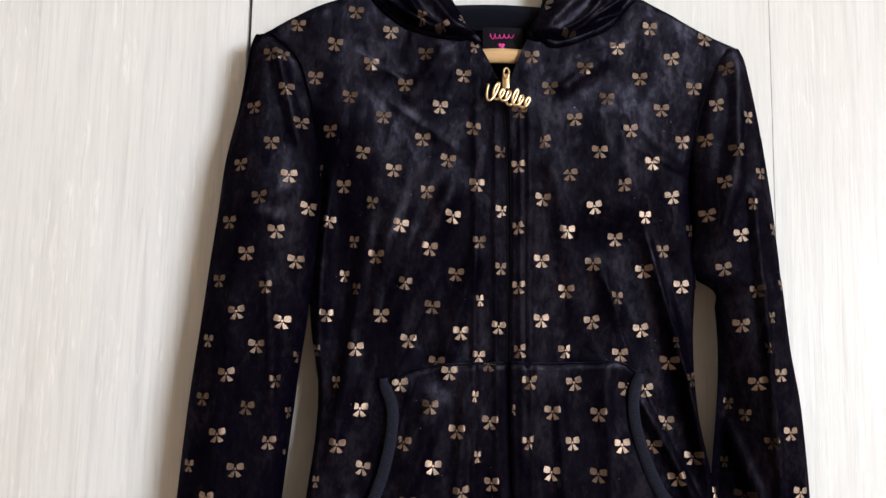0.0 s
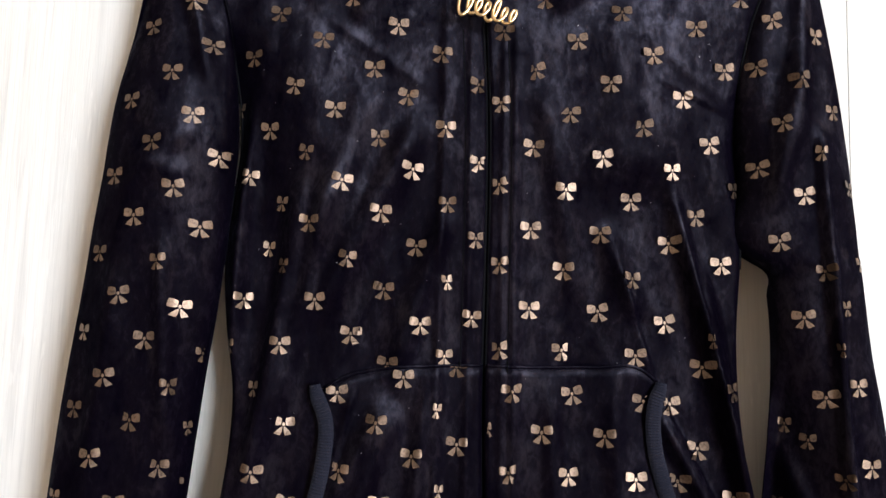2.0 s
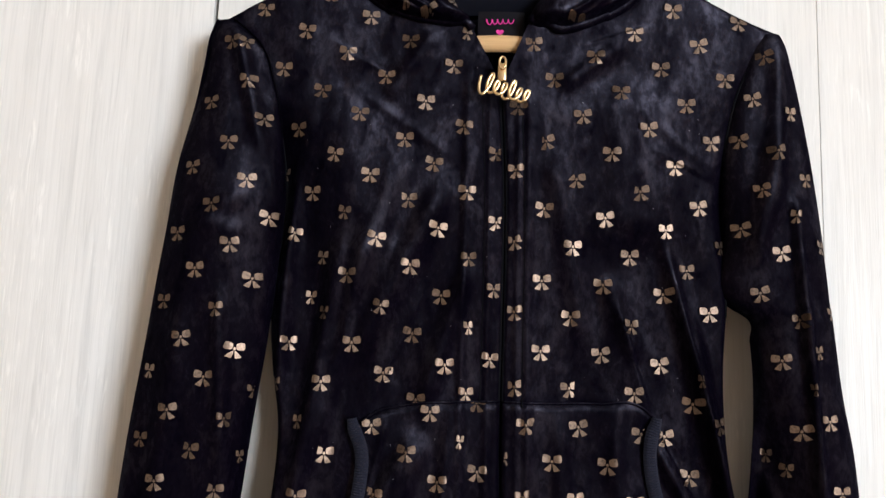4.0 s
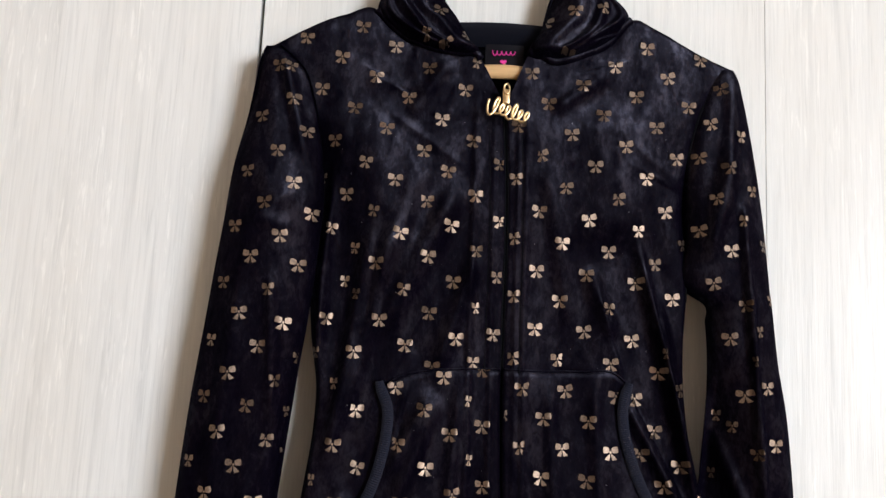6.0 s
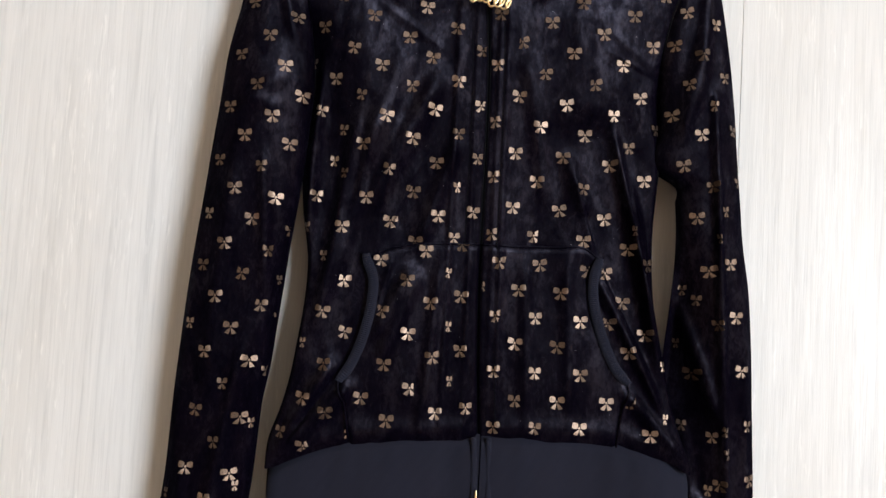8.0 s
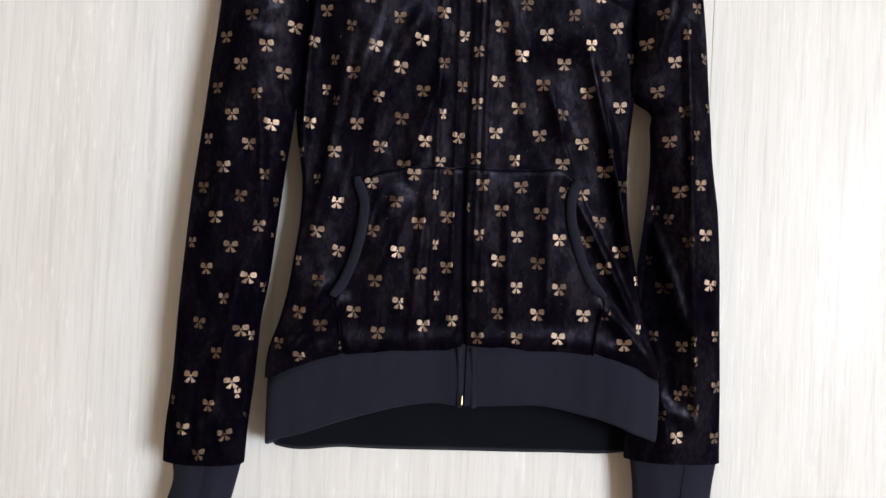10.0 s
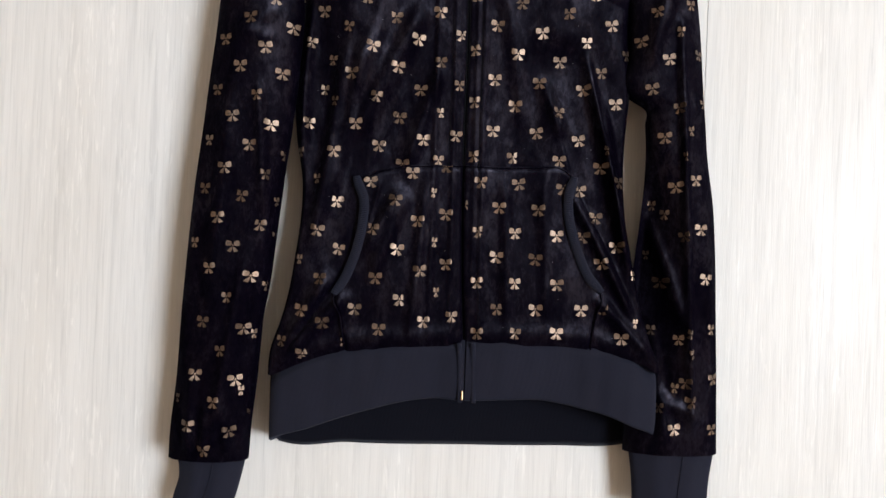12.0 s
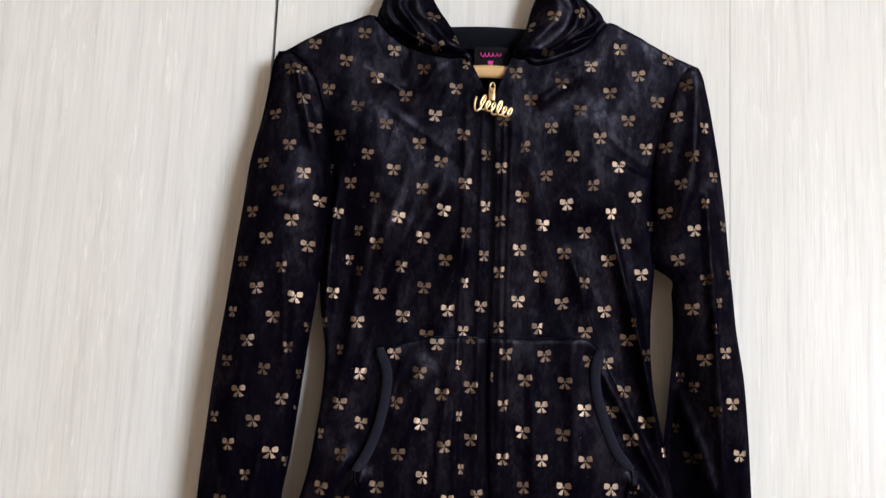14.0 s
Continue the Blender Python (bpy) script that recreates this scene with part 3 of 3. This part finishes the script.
def hood_front(inner, outer, way, u, v):
    z = 1.597 + v * 0.09
    x0, x1 = inner(z), outer(z)
    x = x0 + u * (x1 - x0)
    s = 2 * u - 1
    y = 0.030 + 0.022 * (1 - abs(s) ** 2.5) ** 0.5 * smooth(v / 0.10 + 0.35) - 0.020 * v
    for c, w, h in ((0.26, 0.11, .0040), (0.55, 0.07, .0055), (0.74, 0.055, .0050), (0.90, 0.04, .0040)):
        y += h * math.exp(-((u - c - 0.11 * math.sin(3 * v) - 0.12 * noise.noise(Vector((c * 9, z * 45, way)))) / w) ** 2) * smooth(v / 0.2)
    y += 0.0032 * noise.noise(Vector((x * 34, z * 34, 4 + way)))
    return (x, -y, z)


def make_hood(inner, outer, way):
    def at(u, v):
        if u <= 0.6:
            return hood_front(inner, outer, way, u / 0.6, v)
        f0, f1 = hood_front(inner, outer, way, 1, v), hood_front(inner, outer, way, 0, v)
        k = (u - 0.6) / 0.4
        return (f0[0] + k * (f1[0] - f0[0]), -0.03 + 0.022 * math.sin(math.pi * k), f0[2])
    return sheet("hood", 100, 60, at, VELVET, jacket, "black velvet hood lobe in folds", close_u=True)


hoods = [make_hood(*h) for h in HOODS]
# seam roll where the hood joins the fronts
for xs in (np.linspace(-.092, -.004, 40), np.linspace(.036, .121, 40)):
    tube("neck_seam", [Vector((x, front(x, TOP(x) - 0.002) - 0.002, TOP(x) - 0.001)) for x in xs], 0.0032, VELVET, jacket, "rolled velvet neck seam")
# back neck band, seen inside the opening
sheet("neck_band", 30, 10, lambda u, v: (-.03 + u * 0.09, -0.014 - 0.006 * math.sin(math.pi * v), 1.612 + v * 0.0225 + 0.002 * math.sin(math.pi * u)), LINING_AND_SHADE, jacket, "black back neck band")

# neck label with a plain pink mark and a heart
label = sheet("neck_label", 12, 8, lambda u, v: (0.000 + u * 0.033, -0.0225 - 0.001 * math.sin(math.pi * u), 1.5905 + v * 0.0225), SATIN, jacket, "black satin label")
pts = [Vector((0.0052 + 0.0205 * t + 0.0007 * math.cos(t * 34), -0.0242, 1.6048 + 0.0006 * t + (0.0022 - 0.0008 * t) * math.sin(t * 34))) for t in np.linspace(0, 1, 80)]
tube("mark", pts, 0.00045, PINK, label, "pink stitched mark")
bm = bmesh.new()
ring = []
for k in range(28):
    a = 2 * math.pi * k / 28
    ring.append(bm.verts.new((0.0155 + 0.00017 * 16 * math.sin(a) ** 3, -0.0242, 1.5972 + 0.00017 * (13 * math.cos(a) - 5 * math.cos(2 * a) - 2 * math.cos(3 * a) - math.cos(4 * a)))))
bm.faces.new(ring)
part("heart", bm, PINK, label, "pink stitched heart")

# zip
for sgn in (-1, 1):
    pts = [Vector((ZIP_X(z) + sgn * 0.0013, front(ZIP_X(z) + sgn * 0.006, z) + 0.0022, z)) for z in np.linspace(1.558, 1.135, 120)]
    tube("zip_tape", pts, 0.0010, THREAD, jacket, "black zip edge")
part("zip_stop", box(bmesh.new(), .0270, .0284, -.0600, -.0570, 1.1335, 1.1415, 0.0004), GOLD, jacket, "pale metal zip stop", smooth=False)
slider = part("zip_slider", box(bmesh.new(), .0142, .0202, -.0475, -.041, 1.553, 1.566, 0.0014), GOLD, jacket, "pale gold zip slider")
tube("loop", [Vector((.0172 + .0022 * math.cos(a), -.0485, 1.5655 + .0042 * math.sin(a))) for a in np.linspace(0, 2 * math.pi, 24)], 0.0008, GOLD, slider)
# pull: a plain looping gold wire, drooping to one side
pts = []
for t in np.linspace(0, 1, 260):
    amp = 0.0042 + 0.0048 * math.exp(-((t - 0.06) / 0.10) ** 2) + 0.0030 * math.exp(-((t - 0.58) / 0.08) ** 2)
    a = t * 2 * math.pi * 6.2 + 2.6
    rise = amp * math.sin(a) + 0.35 * amp
    pts.append(Vector((0.0035 + 0.0310 * t + 0.0026 * math.cos(a) + 0.30 * rise, -0.0515 - 0.0006 * math.sin(a / 2), 1.5485 - 0.0095 * t + rise)))
tube("pull", pts, 0.00105, GOLD, slider, "looping gold wire zip pull", sides=6)

# wooden hanger inside the shoulders
hanger = tagged(new("clothes_hanger"), "varnished beech wooden clothes hanger inside the jacket", "hanger")
pts = [Vector((0.0165 + s * 0.165, -0.026, 1.588 - 0.030 * abs(s) ** 1.6)) for s in np.linspace(-1, 1, 41)]
tube("bar", pts, lambda t: 0.0062 - 0.002 * abs(2 * t - 1), BEECH, hanger, "curved beech bar", sides=14, flat=0.8)
hook = [Vector((0.0165, -0.026 + 0.018 * k / 10, 1.592 + 0.002 * k)) for k in range(11)]
tube("hook", hook, 0.0013, GOLD, hanger, "metal hook")

# ---- the printed bows ----


def bow_shape():
    """Cells (four corners each) of a small ribbon bow, about 1 wide, middle at 0, 0."""
    cells = []
    n, rows = 5, 7

    def lobe(s, i, j):
        p, q = 2 * i / n - 1, 2 * j / rows - 1
        x = 0.196 * p * (1 - 0.26 * q * q) ** 0.5
        z = 0.205 * q * (1 - 0.28 * p * p) ** 0.5 * (0.92 + 0.08 * p)
        return s * (0.275 + x - 0.02 * q), 0.200 + z + 0.14 * x

    for s in (-1, 1):
        for i in range(n):
            for j in range(rows):
                cells.append([lobe(s, i, j), lobe(s, i + 1, j), lobe(s, i + 1, j + 1), lobe(s, i, j + 1)])
        m = 5
        for k in range(m):
            def tail(t):
                x, z = 0.045 + 0.20 * t, -0.03 - 0.37 * t
                w = 0.018 + 0.118 * math.sin(0.5 * math.pi * t) ** 0.9
                return (s * (x - w), z - 0.02 * t), (s * (x + w), z + 0.06 * t)
            a, b = tail(k / m), tail((k + 1) / m)
            cells.append([a[0], b[0], b[1], a[1]])
    for k in range(4):
        a = [(k + h / 2) * math.pi / 2 for h in range(3)]
        cells.append([(0, 0.07)] + [(0.07 * math.cos(t), 0.07 + 0.085 * math.sin(t)) for t in a])
    return cells


BOW = bow_shape()
rng = random.Random(7)


def bow(parent, x, z, width, turn, depth, inside, squeeze=1.0):
    """One foil bow printed on the cloth of parent: depth(x, z) is the cloth, inside(x, z) its outline."""
    ca, sa = math.cos(turn), math.sin(turn)
    tilt_x, tilt_z, bend = rng.gauss(0, 0.07), rng.gauss(0, 0.05), rng.gauss(0, 0.08)
    verts, faces = [], []
    tall = 0.72 + 0.28 * squeeze
    for cell in BOW:
        pts = [(x + width * (ca * p * squeeze - sa * q * tall), z + width * (sa * p * squeeze + ca * q * tall)) for p, q in cell]
        if not all(inside(*p) for p in pts):
            continue
        k = len(verts)
        for px, pz in pts:
            verts.append((px, depth(px, pz) - 0.0009 + tilt_x * (px - x) + tilt_z * (pz - z) + bend * abs(px - x), pz))
        faces.append((k, k + 1, k + 2, k + 3))
    if len(faces) < 0.12 * len(BOW):
        return
    me = bpy.data.meshes.new("bow")
    me.from_pydata(verts, [], faces)
    me.materials.append(FOIL)
    new("bow", me).parent = parent


def print_bows(parent, spots, width, depth, inside, turn):
    """Bows at their spots on one piece of cloth."""
    for x, z, narrow in spots:
        bow(parent, x, z, width, turn + rng.gauss(0, 0.07), depth, inside, narrow)


def in_pocket(x, z):
    return TRIM_L(z) < x < TRIM_R(z) and BAND_TOP(x) < z < POCKET_TOP(x)


def off_trim(x, z):
    return not (1.215 < z < 1.337 and (abs(x - TRIM_L(z)) < 0.0052 or abs(x - TRIM_R(z)) < 0.0052))


def cloth(x, z):
    return pocket_front(x, z) if in_pocket(x, z) else front(x, z)


def on_right_front(x, z):
    return EDGE_L(z) + 0.001 < x < ZIP_X(z) - 0.002 and BAND_TOP(x) + 0.001 < z < TOP(x) - 0.002 and off_trim(x, z) and not in_pocket(x, z)


def on_left_front(x, z):
    return ZIP_X(z) + 0.002 < x < EDGE_R(z) - 0.001 and BAND_TOP(x) + 0.001 < z < TOP(x) - 0.002 and off_trim(x, z) and not in_pocket(x, z)


def on_right_pocket(x, z):
    return in_pocket(x, z) and x < ZIP_X(z) - 0.002 and off_trim(x, z)


def on_left_pocket(x, z):
    return in_pocket(x, z) and x > ZIP_X(z) + 0.002 and off_trim(x, z)


def on_sleeve(key):
    a, b = SLEEVES[key][:2]

    def inside(x, z):
        x0, x1 = sorted((a(z), b(z)))
        return x0 + 0.001 < x < x1 - 0.001 and SLEEVES[key][0].t[0] + 0.003 < z < 1.593
    return inside


# where each bow lies on its piece of cloth: x, z, and how far it is foreshortened
RIGHT_FRONT_UPPER = [
    (-.1033, 1.6177, 1), (-.1496, 1.6059, 1), (-.0749, 1.6024, 1), (-.0072, 1.5909, .6), (-.1192, 1.5901, 1), (-.0464, 1.5845, 1), (-.0899, 1.5752, 1), (-.0157, 1.5670, 1),
    (-.1342, 1.5628, 1), (-.0623, 1.5583, 1), (-.1061, 1.5473, 1), (-.0341, 1.5403, 1), (-.0787, 1.5303, 1), (-.0075, 1.5239, 1), (-.1202, 1.5185, .9), (-.0474, 1.5133, 1),
    (.0149, 1.5048, .9), (-.0941, 1.5009, .9), (-.0273, 1.4972, 1), (-.1293, 1.4889, .5), (-.0695, 1.4874, 1), (-.0040, 1.4780, 1), (-.1082, 1.4742, .9), (-.0434, 1.4714, 1),
    (-.0856, 1.4613, .7), (.0161, 1.4573, .9), (-.0226, 1.4521, 1), (-.1186, 1.4459, .8), (-.0630, 1.4435, 1), (-.0016, 1.4327, .85), (-.0989, 1.4308, .6),
]
RIGHT_FRONT_LOWER = [
    (-.0401, 1.4262, 1), (-.0812, 1.4189, 1), (.0155, 1.4124, .8), (-.0193, 1.4072, 1), (-.1057, 1.4042, .6), (-.0583, 1.3990, .85), (-.0959, 1.3942, .5), (-.0005, 1.3872, .5),
    (-.0373, 1.3815, 1), (-.0761, 1.3741, 1), (-.1179, 1.3734, .8), (.0140, 1.3667, .9), (-.0151, 1.3618, 1), (-.0550, 1.3553, 1), (-.0946, 1.3484, 1), (-.1246, 1.3469, .5),
    (-.0009, 1.3440, .8), (-.0331, 1.3389, 1), (-.0724, 1.3286, 1), (-.1084, 1.3235, .5), (-.0900, 1.3035, 1), (-.1059, 1.2773, 1), (-.0866, 1.2612, .9), (-.1206, 1.2511, .4),
    (-.1017, 1.2347, .9), (-.1169, 1.2065, 1), (-.0969, 1.1964, 1), (-.0780, 1.1801, .5), (-.1333, 1.1787, .7), (-.1137, 1.1679, 1),
]
LEFT_FRONT_UPPER = [
    (.1345, 1.6102, 1), (.1798, 1.6028, 1), (.1082, 1.5932, 1), (.1527, 1.5859, 1), (.0389, 1.5842, 1), (.0813, 1.5752, 1), (.1263, 1.5683, 1), (.1696, 1.5611, 1),
    (.0534, 1.5585, 1), (.0986, 1.5498, 1), (.1433, 1.5426, 1), (.0291, 1.5382, 1), (.0730, 1.5324, 1), (.1172, 1.5240, 1), (.1607, 1.5174, 1), (.0485, 1.5141, 1),
    (.0922, 1.5061, 1), (.1351, 1.4987, 1), (.0285, 1.4936, .9), (.1718, 1.4921, .4), (.0690, 1.4879, 1), (.1112, 1.4802, 1), (.1514, 1.4721, 1), (.0478, 1.4676, 1),
    (.0884, 1.4619, 1), (.1288, 1.4552, .8), (.1660, 1.4461, .65), (.0284, 1.4447, .9), (.0670, 1.4421, 1),
]
LEFT_FRONT_LOWER = [
    (.1055, 1.4375, 1), (.1433, 1.4291, .85), (.0472, 1.4191, 1), (.0875, 1.4175, 1), (.1271, 1.4126, 1), (.1573, 1.4013, 1), (.0294, 1.3981, .9), (.0662, 1.3957, 1),
    (.1057, 1.3914, .85), (.0471, 1.3727, 1), (.0866, 1.3723, 1), (.1248, 1.3668, 1), (.1482, 1.3579, .35), (.0661, 1.3494, .9), (.0303, 1.3491, 1), (.1076, 1.3475, 1),
    (.1442, 1.3423, 1), (.1610, 1.3298, 1), (.1267, 1.3213, 1), (.1414, 1.2974, 1), (.1300, 1.2797, 1), (.1602, 1.2721, 1), (.1470, 1.2571, 1), (.1758, 1.2474, .35),
    (.1488, 1.2169, .7), (.1784, 1.2054, .35), (.1663, 1.1914, 1),
]
RIGHT_SLEEVE_UPPER = [
    (-.1677, 1.5772, 1), (-.1582, 1.5767, .7), (-.1543, 1.5483, 1), (-.1789, 1.5334, .9), (-.1412, 1.5210, .9), (-.1627, 1.5035, 1), (-.1850, 1.4859, .9), (-.1474, 1.4771, 1),
    (-.1681, 1.4598, 1), (-.1327, 1.4534, 1), (-.1910, 1.4412, .9), (-.1546, 1.4342, 1), (-.1761, 1.4175, 1), (-.1403, 1.4125, 1), (-.1967, 1.3970, .8), (-.1606, 1.3927, .8),
    (-.1810, 1.3736, 1), (-.1482, 1.3673, 1), (-.2025, 1.3526, .7), (-.1658, 1.3492, 1), (-.1371, 1.3418, .5), (-.1861, 1.3284, 1), (-.1512, 1.3241, .7), (-.2042, 1.3102, .8),
]
RIGHT_SLEEVE_LOWER = [
    (-.1716, 1.3046, 1), (-.1426, 1.3009, .3), (-.1907, 1.2851, 1), (-.1554, 1.2797, 1), (-.1434, 1.2702, .3), (-.2114, 1.2625, .6), (-.1773, 1.2603, 1), (-.1962, 1.2406, .9),
    (-.1612, 1.2343, 1), (-.1491, 1.2262, .5), (-.1805, 1.2156, .7), (-.2009, 1.1936, .9), (-.1655, 1.1884, 1), (-.1577, 1.1840, .4), (-.1843, 1.1689, .8), (-.2057, 1.1471, 1),
    (-.1707, 1.1433, 1), (-.1662, 1.1340, .4), (-.2222, 1.1254, .3), (-.1882, 1.1242, .9), (-.1595, 1.1134, .3), (-.2102, 1.1027, 1), (-.1743, 1.0985, .9), (-.1950, 1.0813, 1),
]
LEFT_SLEEVE_UPPER = [
    (.1954, 1.5773, 1), (.1872, 1.5471, .9), (.2117, 1.5375, .75), (.1779, 1.5181, .9), (.1993, 1.5086, 1), (.2206, 1.4920, .7), (.1892, 1.4829, .8), (.2103, 1.4660, .55),
    (.1773, 1.4574, .9), (.2286, 1.4469, .7), (.2017, 1.4416, 1), (.1878, 1.4148, 1), (.2356, 1.4039, .5), (.2114, 1.3980, .75), (.2235, 1.3782, .5), (.2009, 1.3718, 1),
    (.2175, 1.3550, .25), (.2294, 1.3345, .9), (.2121, 1.3278, 1),
]
LEFT_SLEEVE_LOWER = [
    (.1951, 1.3117, .5), (.2049, 1.3036, .6), (.2360, 1.2907, 1), (.2200, 1.2839, .6), (.1927, 1.2666, .4), (.2426, 1.2465, 1), (.2040, 1.2420, 1), (.2498, 1.2017, .6),
    (.1987, 1.1985, .6), (.2280, 1.1977, .4), (.2202, 1.1915, .7), (.2312, 1.1795, .4), (.2536, 1.1568, .9), (.2270, 1.1531, .8), (.2190, 1.1479, .5), (.2321, 1.1368, .9),
    (.2045, 1.1304, .6), (.2180, 1.1117, 1), (.2542, 1.1114, .8),
]
RIGHT_POCKET = [
    (-.0603, 1.3220, 1), (-.0570, 1.2802, 1), (-.0526, 1.2368, 1), (-.0697, 1.2090, 1), (-.0234, 1.3316, 1), (.0062, 1.3385, 1), (-.0040, 1.3146, .4), (.0075, 1.2955, 1),
    (-.0375, 1.3066, 1), (-.0173, 1.2887, 1), (-.0017, 1.2707, .4), (-.0345, 1.2628, 1), (-.0134, 1.2448, 1), (.0090, 1.2512, .9), (-.0304, 1.2185, 1), (.0015, 1.2265, .4),
    (-.0478, 1.1921, 1), (-.0089, 1.2001, .9), (.0158, 1.2053, .85),
]
# The .35 mark at .0249, 1.3049 stands for a pale glint on the zip.
LEFT_POCKET = [
    (.0380, 1.3255, 1), (.0720, 1.3253, 1), (.0249, 1.3049, .35), (.0549, 1.3035, 1), (.0898, 1.3026, 1), (.0369, 1.2812, .85), (.0698, 1.2811, .9), (.0536, 1.2593, 1),
    (.0883, 1.2585, 1), (.1068, 1.2801, 1), (.1080, 1.2368, 1), (.0371, 1.2362, .9), (.0707, 1.2366, .85), (.1115, 1.3223, 1), (.0557, 1.2134, .9), (.0896, 1.2141, 1),
    (.1301, 1.2151, 1), (.0388, 1.1914, .9), (.0721, 1.1930, .8), (.1084, 1.1943, 1),
]
HOOD_BOWS = [
    (-.0395, 1.6320, 1), (-.0162, 1.6128, .8), (-.0326, 1.6005, 1), (-.0497, 1.6084, .6), (.0716, 1.6358, 1), (.0960, 1.6403, .8), (.0491, 1.6276, 1), (.0670, 1.5975, 1),
]
print_bows(panel_r, RIGHT_FRONT_UPPER, 0.0128, front, on_right_front, -0.05)
print_bows(panel_r, RIGHT_FRONT_LOWER, 0.0128, front, on_right_front, -0.05)
print_bows(panel_l, LEFT_FRONT_UPPER, 0.0128, front, on_left_front, 0.05)
print_bows(panel_l, LEFT_FRONT_LOWER, 0.0128, front, on_left_front, 0.05)
print_bows(pocket_r, RIGHT_POCKET, 0.0128, pocket_front, on_right_pocket, -0.04)
print_bows(pocket_l, LEFT_POCKET, 0.0128, pocket_front, on_left_pocket, 0.04)
print_bows(sleeve_r, RIGHT_SLEEVE_UPPER, 0.0125, lambda x, z: sleeve_front("right", x, z), on_sleeve("right"), 0.02)
print_bows(sleeve_r, RIGHT_SLEEVE_LOWER, 0.0125, lambda x, z: sleeve_front("right", x, z), on_sleeve("right"), 0.0)
print_bows(sleeve_l, LEFT_SLEEVE_UPPER, 0.0126, lambda x, z: sleeve_front("left", x, z), on_sleeve("left"), 0.10)
print_bows(sleeve_l, LEFT_SLEEVE_LOWER, 0.0126, lambda x, z: sleeve_front("left", x, z), on_sleeve("left"), 0.04)
for x, z, narrow in HOOD_BOWS:
    k = 0 if x < 0.02 else 1
    inner, outer, way = HOODS[k]

    def on_hood(px, pz):
        return 0.03 < (px - inner(pz)) / (outer(pz) - inner(pz)) < 0.97 and pz > 1.599

    def hood_depth(px, pz):
        u = min(max((px - inner(pz)) / (outer(pz) - inner(pz)), 0), 1)
        return hood_front(inner, outer, way, u, (pz - 1.597) / 0.09)[1]
    bow(hoods[k], x, z, 0.0126, rng.gauss(0, 0.35), hood_depth, on_hood, narrow)

# specks of lint caught on the velvet
bm = bmesh.new()
lint_rng = random.Random(3)
for _ in range(60):
    z = lint_rng.uniform(1.19, 1.58)
    x = lint_rng.uniform(EDGE_L(z) + 0.02, EDGE_R(z) - 0.02)
    if z < TOP(x) - 0.02:
        c = Vector((x, cloth(x, z) - 0.0004, z))
        r = lint_rng.uniform(0.00010, 0.00026)
        bmesh.ops.create_icosphere(bm, subdivisions=1, radius=r, matrix=Matrix.Translation(c) @ Matrix.Diagonal((1, 0.6, lint_rng.uniform(0.8, 2.2), 1)))
tagged(part("lint", bm, LINT, jacket, "pale specks of lint on the velvet"), kind="stuff")
